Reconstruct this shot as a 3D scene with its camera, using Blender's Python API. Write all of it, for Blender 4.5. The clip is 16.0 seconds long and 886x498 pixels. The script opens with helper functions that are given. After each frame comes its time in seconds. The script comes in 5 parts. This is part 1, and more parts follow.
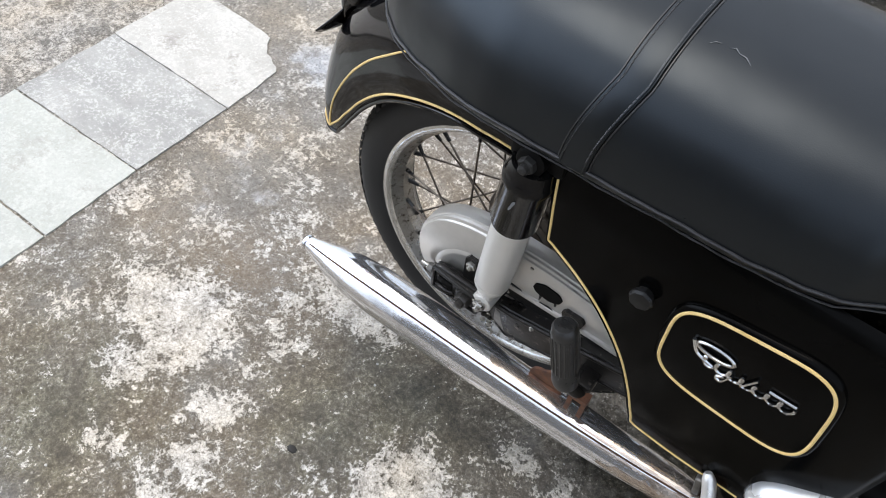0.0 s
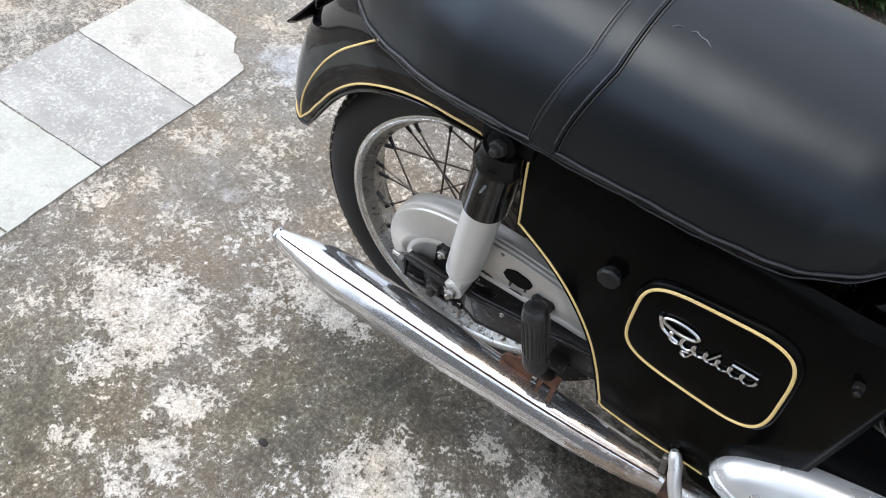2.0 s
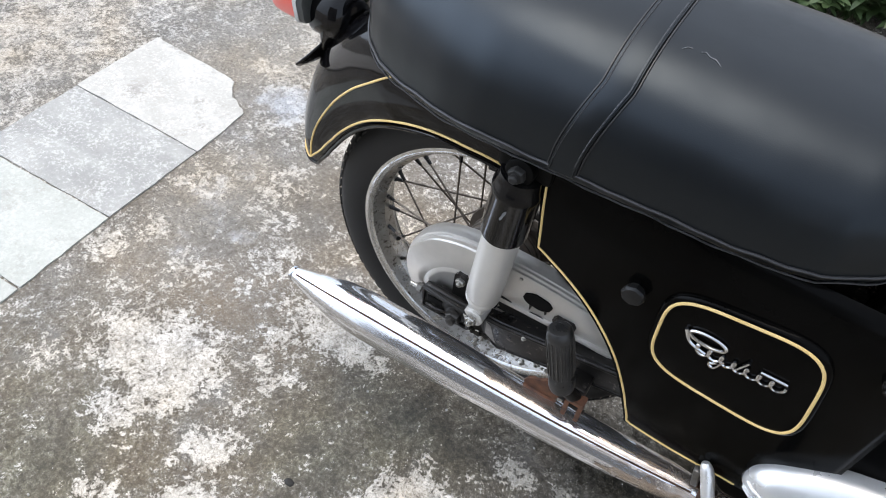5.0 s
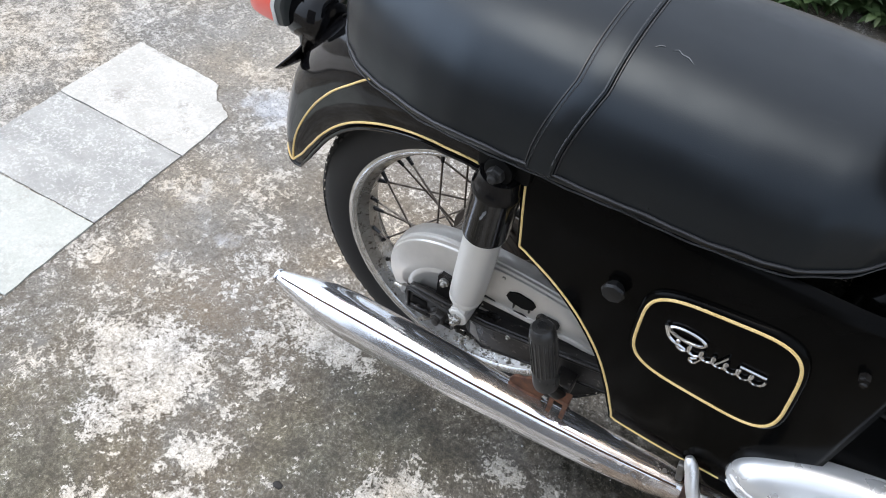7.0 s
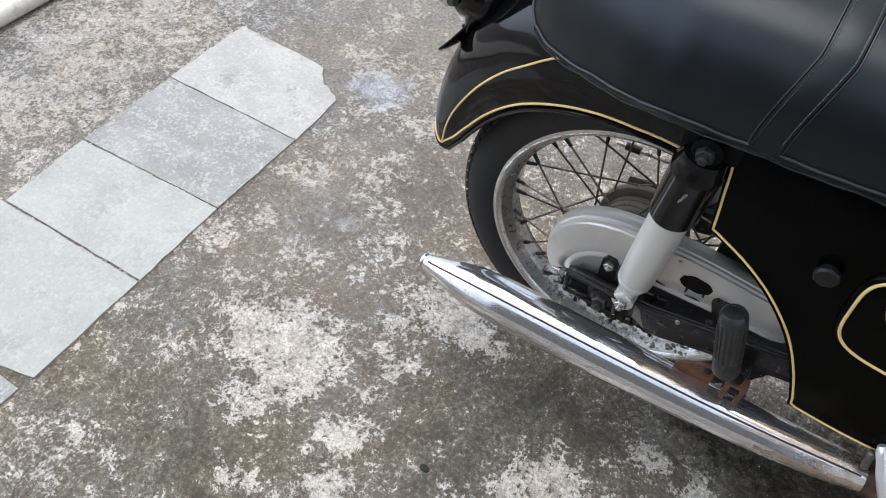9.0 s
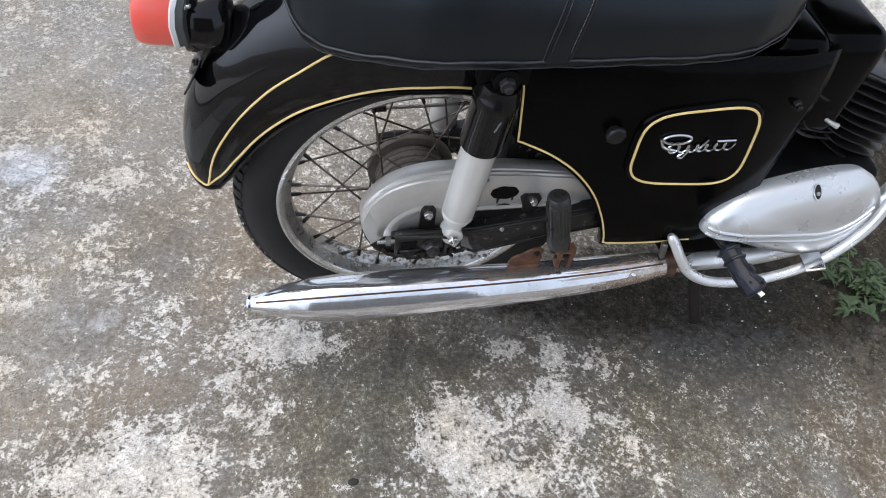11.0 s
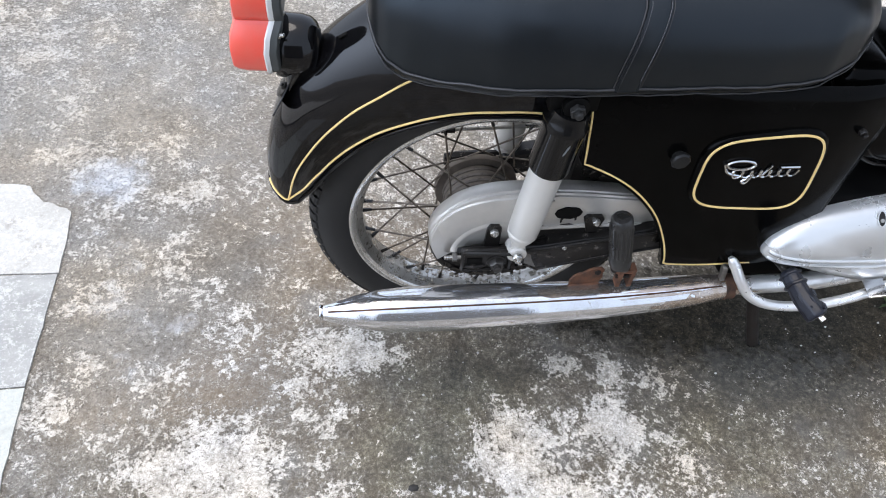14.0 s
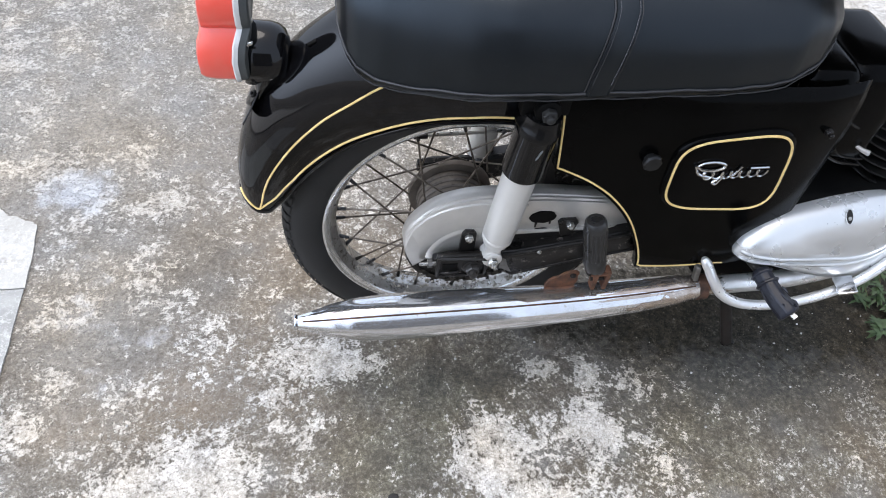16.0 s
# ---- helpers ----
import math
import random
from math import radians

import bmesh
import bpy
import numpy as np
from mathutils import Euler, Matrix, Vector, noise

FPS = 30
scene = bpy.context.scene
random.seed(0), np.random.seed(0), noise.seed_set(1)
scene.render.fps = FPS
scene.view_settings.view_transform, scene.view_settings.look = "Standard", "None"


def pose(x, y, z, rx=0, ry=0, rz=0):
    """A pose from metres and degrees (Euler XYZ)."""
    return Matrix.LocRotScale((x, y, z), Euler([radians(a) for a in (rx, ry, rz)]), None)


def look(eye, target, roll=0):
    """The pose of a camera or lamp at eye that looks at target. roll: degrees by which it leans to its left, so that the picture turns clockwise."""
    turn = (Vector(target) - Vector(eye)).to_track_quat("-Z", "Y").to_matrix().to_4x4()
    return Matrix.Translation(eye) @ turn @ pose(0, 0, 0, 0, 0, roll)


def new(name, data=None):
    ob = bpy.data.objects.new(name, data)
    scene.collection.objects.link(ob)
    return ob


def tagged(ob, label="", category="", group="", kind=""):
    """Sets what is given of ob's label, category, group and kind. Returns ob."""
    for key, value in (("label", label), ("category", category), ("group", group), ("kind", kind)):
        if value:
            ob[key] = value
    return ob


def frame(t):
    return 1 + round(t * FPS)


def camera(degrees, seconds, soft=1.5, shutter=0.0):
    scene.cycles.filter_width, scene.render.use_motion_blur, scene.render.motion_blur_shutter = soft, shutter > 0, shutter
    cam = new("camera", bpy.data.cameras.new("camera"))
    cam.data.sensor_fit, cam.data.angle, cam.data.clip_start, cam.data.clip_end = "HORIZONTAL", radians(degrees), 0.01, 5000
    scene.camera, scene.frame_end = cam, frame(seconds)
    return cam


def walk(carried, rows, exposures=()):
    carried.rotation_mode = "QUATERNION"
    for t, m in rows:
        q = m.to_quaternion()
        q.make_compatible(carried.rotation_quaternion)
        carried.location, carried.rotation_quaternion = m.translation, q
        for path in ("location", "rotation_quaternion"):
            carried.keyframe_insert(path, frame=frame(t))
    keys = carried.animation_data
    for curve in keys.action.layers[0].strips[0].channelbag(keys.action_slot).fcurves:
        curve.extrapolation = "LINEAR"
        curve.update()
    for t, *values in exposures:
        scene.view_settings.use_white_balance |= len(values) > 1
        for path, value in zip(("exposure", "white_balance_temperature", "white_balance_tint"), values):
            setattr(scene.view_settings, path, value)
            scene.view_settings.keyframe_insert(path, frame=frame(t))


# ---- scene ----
cam = camera(63.62, 16.0, soft=1.0)
# seconds, place of the eye, turn in degrees
PATH = [
    (0, 0.2826, -0.6527, 1.2214, 36.433, -3.790, 37.474),
    (0.5, 0.2860, -0.6673, 1.2223, 36.721, -5.355, 36.840),
    (1, 0.2961, -0.6791, 1.2181, 36.436, -5.292, 34.559),
    (1.5, 0.2951, -0.6891, 1.2220, 37.322, -5.575, 34.973),
    (2, 0.2961, -0.6850, 1.2141, 37.379, -5.787, 35.484),
    (2.5, 0.2963, -0.6773, 1.2106, 36.975, -6.132, 35.199),
    (3, 0.2868, -0.6800, 1.2093, 36.558, -6.396, 35.449),
    (3.5, 0.2827, -0.6854, 1.2113, 37.509, -5.289, 32.694),
    (4, 0.2778, -0.6972, 1.2152, 37.610, -3.577, 32.608),
    (4.5, 0.2717, -0.7099, 1.2186, 38.518, -3.861, 33.664),
    (5, 0.2696, -0.7149, 1.2217, 40.028, -4.126, 32.303),
    (5.2, 0.2699, -0.7091, 1.2243, 40.044, -4.307, 31.481),
    (7.3, 0.2825, -0.7089, 1.2264, 40.112, -3.825, 31.207),
    (7.5, 0.2647, -0.7257, 1.2322, 40.654, -2.476, 33.301),
    (8, 0.2276, -0.7657, 1.2258, 38.210, -4.102, 39.014),
    (8.2, 0.2249, -0.7712, 1.2256, 38.457, -2.947, 39.476),
    (10.3, -0.1454, -0.8200, 1.1770, 36.788, 0.192, 3.186),
    (10.5, -0.1638, -0.8137, 1.1911, 36.317, -0.937, -2.050),
    (11, -0.1906, -0.8363, 1.2377, 37.730, -6.308, -9.084),
    (11.5, -0.2036, -0.8682, 1.2641, 39.334, -4.085, -6.463),
    (12, -0.2000, -0.8638, 1.2761, 39.551, -4.188, -6.533),
    (12.5, -0.2062, -0.8658, 1.2745, 38.806, -4.045, -5.593),
    (13, -0.2249, -0.8615, 1.2755, 38.318, -4.200, -5.158),
    (13.5, -0.2345, -0.8595, 1.2710, 38.551, -4.444, -5.025),
    (14, -0.2303, -0.8606, 1.2733, 38.658, -4.348, -5.645),
    (14.5, -0.2242, -0.8664, 1.2740, 38.846, -4.302, -5.651),
    (15, -0.2257, -0.8656, 1.2733, 38.966, -4.432, -5.865),
    (15.5, -0.2325, -0.8621, 1.2722, 39.462, -4.652, -6.574),
    (16, -0.2289, -0.8557, 1.2704, 39.242, -5.133, -7.832),
]
EXPOSURES = ((0.0, -0.17, 7700, 13), (2.5, -0.13, 7550, 13), (5.0, -0.11, 7500, 13), (7.5, -0.1, 7450, 13), (8.0, -0.21, 7500, 13), (8.2, -0.25, 7500, 13), (10.4, -0.58, 7450, 14), (11.0, -0.27, 7400, 14), (12.0, -0.07, 7300, 14), (16.0, -0.07, 7250, 14))
walk(cam, [(t, pose(x, y, z, rx, ry, rz)) for t, x, y, z, rx, ry, rz in PATH], EXPOSURES)

# ---------------------------------------------------------------- light: bright overcast day
world = bpy.data.worlds.new("overcast_sky")
scene.world = world
world.use_nodes = True
wn, wl = world.node_tree.nodes, world.node_tree.links
sky = wn.new("ShaderNodeTexSky")
sky.sky_type = "NISHITA"
sky.sun_disc = False
sky.sun_elevation, sky.sun_rotation = radians(76), radians(-45)
sky.dust_density, sky.air_density, sky.ozone_density = 5.0, 1.3, 1.0
haze = wn.new("ShaderNodeMixRGB")
haze.inputs["Fac"].default_value = 0.8
geo, rise = wn.new("ShaderNodeTexCoord"), wn.new("ShaderNodeMapRange")
glow = wn.new("ShaderNodeVectorMath")
glow.operation = "DOT_PRODUCT"
glow.inputs[1].default_value = Vector((-0.82, -0.2, 0.53)).normalized()
wl.new(geo.outputs["Generated"], glow.inputs[0])
power = wn.new("ShaderNodeMath")
power.operation, power.use_clamp = "POWER", True
power.inputs[1].default_value = 5.0
wl.new(glow.outputs["Value"], power.inputs[0])
wl.new(power.outputs[0], rise.inputs["Value"])
rise.inputs["To Min"].default_value, rise.inputs["To Max"].default_value = 0.2, 1.0
cloud = wn.new("ShaderNodeMixRGB")
cloud.blend_type = "MULTIPLY"
cloud.inputs["Fac"].default_value = 1.0
cloud.inputs["Color1"].default_value = (17.6, 22.2, 29.8, 1)
wl.new(rise.outputs["Result"], cloud.inputs["Color2"])
wl.new(cloud.outputs["Color"], haze.inputs["Color2"])
wl.new(sky.outputs["Color"], haze.inputs["Color1"])
wl.new(haze.outputs["Color"], wn["Background"].inputs["Color"])
wn["Background"].inputs["Strength"].default_value = 0.285

sun = new("sun", bpy.data.lights.new("sun", "SUN"))
sun.data.energy, sun.data.angle, sun.data.color = 1.8, radians(36), (0.95, 0.975, 1.0)
sun.matrix_world = look((-0.7, 0.7, 4.0), (0, 0, 0))


# ---------------------------------------------------------------- materials
def nodes_of(name, **kw):
    m = bpy.data.materials.new(name)
    m.use_nodes = True
    b = m.node_tree.nodes["Principled BSDF"]
    for key, value in kw.items():
        b.inputs[key.replace("_", " ")].default_value = value
    return m, m.node_tree.nodes, m.node_tree.links, b


def coords(n, l, scale=(1, 1, 1)):
    tc = n.new("ShaderNodeTexCoord")
    mp = n.new("ShaderNodeMapping")
    mp.inputs["Scale"].default_value = scale
    l.new(tc.outputs["Object"], mp.inputs["Vector"])
    return mp.outputs["Vector"]


def noise_node(n, l, vec, scale, detail=6, rough=0.6, distortion=0.0):
    t = n.new("ShaderNodeTexNoise")
    t.inputs["Scale"].default_value, t.inputs["Detail"].default_value = scale, detail
    t.inputs["Roughness"].default_value, t.inputs["Distortion"].default_value = rough, distortion
    l.new(vec, t.inputs["Vector"])
    return t.outputs["Fac"]


def ramp(n, l, fac, stops):
    r = n.new("ShaderNodeValToRGB")
    while len(r.color_ramp.elements) < len(stops):
        r.color_ramp.elements.new(0.5)
    for e, (p, c) in zip(r.color_ramp.elements, stops):
        e.position = p
        e.color = (*c, 1) if len(c) == 3 else c
    l.new(fac, r.inputs["Fac"])
    return r.outputs["Color"]


def maths(n, l, op, a, b, clamp=False):
    m = n.new("ShaderNodeMath")
    m.operation, m.use_clamp = op, clamp
    for i, v in enumerate((a, b)):
        if isinstance(v, (int, float)):
            m.inputs[i].default_value = v
        else:
            l.new(v, m.inputs[i])
    return m.outputs[0]


def mix(n, l, fac, a, b, blend="MIX"):
    m = n.new("ShaderNodeMixRGB")
    m.blend_type = blend
    for key, v in (("Fac", fac), ("Color1", a), ("Color2", b)):
        if isinstance(v, (int, float)):
            m.inputs[key].default_value = v
        elif isinstance(v, tuple):
            m.inputs[key].default_value = (*v, 1)
        else:
            l.new(v, m.inputs[key])
    return m.outputs["Color"]


def bump(n, l, b, height, strength=0.3, distance=0.002):
    bp = n.new("ShaderNodeBump")
    bp.inputs["Strength"].default_value, bp.inputs["Distance"].default_value = strength, distance
    l.new(height, bp.inputs["Height"])
    l.new(bp.outputs["Normal"], b.inputs["Normal"])


def worn(name, c1, c2, scale, rough=(0.4, 0.6), metal=0.0, bump_by=0.1, spec=0.5, coat=0.0, fine=400, spots=None):
    """A surface of two tones, with grain, dust and a slightly uneven gloss."""
    m, n, l, b = nodes_of(name, Metallic=metal)
    b.inputs["Specular IOR Level"].default_value = spec
    b.inputs["Coat Weight"].default_value = coat
    b.inputs["Coat Roughness"].default_value = 0.06
    v = coords(n, l)
    big, small = noise_node(n, l, v, scale, 5, 0.6), noise_node(n, l, v, fine, 4, 0.7)
    col = mix(n, l, maths(n, l, "MULTIPLY", maths(n, l, "SUBTRACT", big, 0.3), 2.2, True), c1, c2)
    if spots:
        shade, level = spots
        blot = noise_node(n, l, v, scale * 3.1, 8, 0.75)
        col = mix(n, l, maths(n, l, "MULTIPLY", maths(n, l, "SUBTRACT", blot, level), 12.0, True), col, shade)
    l.new(col, b.inputs["Base Color"])
    r = n.new("ShaderNodeMapRange")
    r.inputs["To Min"].default_value, r.inputs["To Max"].default_value = rough
    r.inputs["From Min"].default_value, r.inputs["From Max"].default_value = 0.3, 0.7
    l.new(big, r.inputs["Value"])
    l.new(r.outputs["Result"], b.inputs["Roughness"])
    if bump_by:
        bump(n, l, b, small, bump_by, 0.0006)
    return m


BLACK_PAINT = worn("black_enamel", (0.002, 0.002, 0.0026), (0.005, 0.0047, 0.0048), 9, (0.04, 0.1), 0, 0.008, 0.35, 0.0, 60, ((0.05, 0.045, 0.04), 0.72))
PANEL_PAINT = worn("black_panel_enamel", (0.0008, 0.00075, 0.0007), (0.0035, 0.0033, 0.003), 6, (0.1, 0.24), 0, 0.06, 0.055, 0.0, 90, ((0.035, 0.033, 0.03), 0.7))
SHROUD = worn("black_shroud", (0.003, 0.003, 0.0034), (0.008, 0.0076, 0.007), 30, (0.08, 0.17), 0, 0.0, 0.22, 0.0, 90, ((0.2, 0.19, 0.18), 0.74))
MUFFLER = worn("tarnished_chrome", (0.78, 0.79, 0.81), (0.66, 0.66, 0.67), 16, (0.06, 0.21), 0.93, 0.3, fine=28, spots=((0.36, 0.26, 0.18), 0.61))
STAINED = worn("stained_chrome", (0.42, 0.34, 0.28), (0.56, 0.5, 0.45), 40, (0.12, 0.3), 0.85, 0.2, fine=60, spots=((0.28, 0.16, 0.1), 0.62))
GOLD = worn("gold_pinstripe", (0.72, 0.49, 0.18), (0.79, 0.58, 0.27), 40, (0.45, 0.6), 0, 0.1, 0.4, spots=((0.25, 0.18, 0.08), 0.68))
CHROME = worn("chrome", (0.66, 0.67, 0.69), (0.56, 0.56, 0.55), 14, (0.08, 0.22), 1.0, 0.1, fine=70, spots=((0.22, 0.14, 0.09), 0.69))
DULL_CHROME = worn("dull_chrome_rim", (0.74, 0.74, 0.735), (0.46, 0.44, 0.41), 26, (0.12, 0.3), 0.85, 0.15, fine=250, spots=((0.12, 0.095, 0.075), 0.58))
RIM_WELL = worn("dirty_rim_chrome", (0.48, 0.47, 0.45), (0.25, 0.235, 0.21), 30, (0.2, 0.4), 0.85, 0.25, fine=220, spots=((0.07, 0.052, 0.04), 0.545))
SILVER = worn("silver_paint", (0.53, 0.505, 0.465), (0.6, 0.575, 0.53), 12, (0.36, 0.48), 0.35, 0.05, 0.5, 0.1, 200, ((0.16, 0.14, 0.12), 0.72))
SILVER_BRIGHT = worn("bright_silver_paint", (0.605, 0.61, 0.605), (0.675, 0.678, 0.67), 10, (0.24, 0.34), 0.6, 0.02, 0.6, 0.5, 200, ((0.16, 0.14, 0.125), 0.71))
RUBBER = worn("black_rubber", (0.012, 0.012, 0.012), (0.03, 0.028, 0.025), 30, (0.55, 0.8), 0, 0.3, 0.3, fine=300)
PEG_RUBBER = worn("dusty_rubber", (0.009, 0.009, 0.009), (0.026, 0.025, 0.024), 34, (0.22, 0.45), 0, 0.5, 0.45, fine=120, spots=((0.13, 0.13, 0.13), 0.6))
FOOT_RUBBER = worn("blue_black_rubber", (0.006, 0.0065, 0.01), (0.02, 0.022, 0.03), 45, (0.25, 0.45), 0, 0.5, 0.25, fine=160, spots=((0.05, 0.053, 0.07), 0.63))
BAR_CHROME = worn("worn_bar_chrome", (0.82, 0.82, 0.81), (0.66, 0.65, 0.63), 30, (0.22, 0.42), 0.7, 0.12, fine=160, spots=((0.3, 0.24, 0.19), 0.68))
TYRE = worn("tyre_rubber", (0.012, 0.0115, 0.011), (0.03, 0.028, 0.026), 12, (0.6, 0.8), 0, 0.3, 0.3, fine=350, spots=((0.07, 0.06, 0.05), 0.68))
GREASY = worn("greasy_black_steel", (0.006, 0.0054, 0.005), (0.017, 0.0148, 0.013), 25, (0.2, 0.5), 0.1, 0.6, 0.3, fine=120, spots=((0.16, 0.14, 0.125), 0.585))
RUST = worn("rusty_steel", (0.05, 0.025, 0.018), (0.2, 0.088, 0.048), 60, (0.6, 0.85), 0.1, 0.4, 0.3, fine=300, spots=((0.08, 0.03, 0.02), 0.58))
RUST_DARK = worn("rusty_black_steel", (0.012, 0.01, 0.0085), (0.03, 0.021, 0.016), 40, (0.5, 0.75), 0.1, 0.3, 0.3, fine=250)
SEAM_RUST = worn("dark_seam", (0.025, 0.016, 0.012), (0.14, 0.07, 0.045), 60, (0.5, 0.8), 0.2, 0.3, 0.3, fine=300)
SPOKE = worn("tarnished_spoke", (0.16, 0.13, 0.1), (0.05, 0.035, 0.028), 60, (0.3, 0.55), 0.6, 0.1, fine=300)
ALLOY = worn("dirty_alloy", (0.52, 0.51, 0.49), (0.36, 0.33, 0.3), 22, (0.35, 0.6), 0.6, 0.2, fine=200, spots=((0.1, 0.06, 0.04), 0.62))
CHAIN = worn("oily_chain_steel", (0.06, 0.055, 0.05), (0.02, 0.018, 0.016), 60, (0.2, 0.4), 0.6, 0.2, fine=250)
RIB = worn("worn_rib_alloy", (0.13, 0.11, 0.092), (0.055, 0.044, 0.035), 40, (0.5, 0.7), 0.3, 0.2, fine=220, spots=((0.05, 0.04, 0.03), 0.55))
DRUM = worn("brown_brake_drum", (0.075, 0.061, 0.05), (0.17, 0.135, 0.108), 30, (0.5, 0.75), 0.2, 0.3, 0.4, fine=220, spots=((0.24, 0.2, 0.17), 0.62))
NUT = worn("greasy_nut_steel", (0.07, 0.065, 0.06), (0.03, 0.027, 0.024), 60, (0.25, 0.45), 0.6, 0.3)
DARK_STEEL = worn("dark_steel", (0.2, 0.19, 0.175), (0.09, 0.08, 0.07), 60, (0.3, 0.5), 0.7, 0.2)
CASE_PAINT = worn("grimy_silver_paint", (0.56, 0.53, 0.485), (0.4, 0.378, 0.345), 9, (0.28, 0.45), 0.5, 0.08, 0.5, 0.2, 160, ((0.13, 0.115, 0.1), 0.66))
FIN = worn("black_cylinder_fin", (0.005, 0.0049, 0.0047), (0.013, 0.0125, 0.012), 30, (0.3, 0.5), 0.0, 0.2, 0.3, fine=200, spots=((0.07, 0.068, 0.065), 0.64))
STEEL = worn("plated_steel", (0.5, 0.49, 0.46), (0.35, 0.33, 0.3), 40, (0.2, 0.4), 0.9, 0.1)
GASKET = worn("pale_gasket", (0.5, 0.5, 0.48), (0.62, 0.62, 0.6), 40, (0.4, 0.6), 0.1, 0.1, spots=((0.2, 0.18, 0.16), 0.68))
DARK_GREY = worn("dark_grey_plastic", (0.035, 0.039, 0.04), (0.065, 0.07, 0.068), 30, (0.35, 0.55), 0, 0.1)
PIPING = worn("grey_piping", (0.011, 0.011, 0.012), (0.03, 0.03, 0.032), 60, (0.35, 0.5), 0, 0.1)
THREAD_PALE = worn("pale_scuff", (0.1, 0.105, 0.11), (0.17, 0.175, 0.18), 90, (0.5, 0.7), 0, 0.1)
THREAD = worn("grey_thread", (0.05, 0.05, 0.054), (0.1, 0.1, 0.108), 80, (0.6, 0.8), 0, 0.1)


def leather_material():
    m, n, l, b = nodes_of("black_vinyl")
    v = coords(n, l)
    big = noise_node(n, l, v, 5, 4, 0.55)
    dust = noise_node(n, l, v, 35, 8, 0.75)
    col = mix(n, l, big, (0.0035, 0.0038, 0.0042), (0.007, 0.0075, 0.008))
    col = mix(n, l, maths(n, l, "MULTIPLY", maths(n, l, "SUBTRACT", dust, 0.7), 6.0, True), col, (0.09, 0.09, 0.095))
    fibre = noise_node(n, l, coords(n, l, (1, 14, 14)), 22, 6, 0.7)
    col = mix(n, l, maths(n, l, "MULTIPLY", maths(n, l, "SUBTRACT", fibre, 0.66), 3.0, True), col, (0.05, 0.052, 0.056))
    film = maths(n, l, "MULTIPLY", maths(n, l, "SUBTRACT", noise_node(n, l, v, 9, 7, 0.7), 0.5), 2.2, True)
    col = mix(n, l, maths(n, l, "MULTIPLY", film, 0.4), col, (0.022, 0.021, 0.02))
    l.new(col, b.inputs["Base Color"])
    r = n.new("ShaderNodeMapRange")
    r.inputs["To Min"].default_value, r.inputs["To Max"].default_value = 0.25, 0.46
    smudge = noise_node(n, l, v, 13, 6, 0.65)
    l.new(maths(n, l, "ADD", maths(n, l, "MULTIPLY", big, 0.4), maths(n, l, "MULTIPLY", smudge, 0.6)), r.inputs["Value"])
    r.inputs["From Min"].default_value, r.inputs["From Max"].default_value = 0.32, 0.68
    l.new(r.outputs["Result"], b.inputs["Roughness"])
    b.inputs["Specular IOR Level"].default_value = 0.37
    vor = n.new("ShaderNodeTexVoronoi")
    vor.inputs["Scale"].default_value = 700
    l.new(v, vor.inputs["Vector"])
    b.inputs["Specular Tint"].default_value = (0.74, 0.88, 1.0, 1)
    bump(n, l, b, vor.outputs["Distance"], 0.07, 0.0005)
    return m


VINYL = leather_material()
KNOB = worn("scuffed_black_knob", (0.005, 0.005, 0.0052), (0.014, 0.0138, 0.0135), 50, (0.25, 0.5), 0, 0.2, 0.25, fine=200)
SOOT = worn("matt_black", (0.002, 0.002, 0.002), (0.006, 0.0055, 0.005), 20, (0.5, 0.7), 0, 0.1, 0.08)


def lens_material():
    m, n, l, b = nodes_of("red_plastic", Roughness=0.3)
    v = coords(n, l)
    f = noise_node(n, l, v, 30, 5, 0.7)
    col = mix(n, l, f, (0.78, 0.05, 0.03), (0.72, 0.12, 0.085))
    l.new(col, b.inputs["Base Color"])
    b.inputs["Coat Weight"].default_value = 0.6
    b.inputs["Coat Roughness"].default_value = 0.2
    b.inputs["Subsurface Weight"].default_value = 0.25
    b.inputs["Subsurface Radius"].default_value = (0.02, 0.003, 0.002)
    b.inputs["Subsurface Scale"].default_value = 0.5
    bump(n, l, b, noise_node(n, l, v, 300, 3, 0.6), 0.06, 0.0005)
    return m


RED = lens_material()


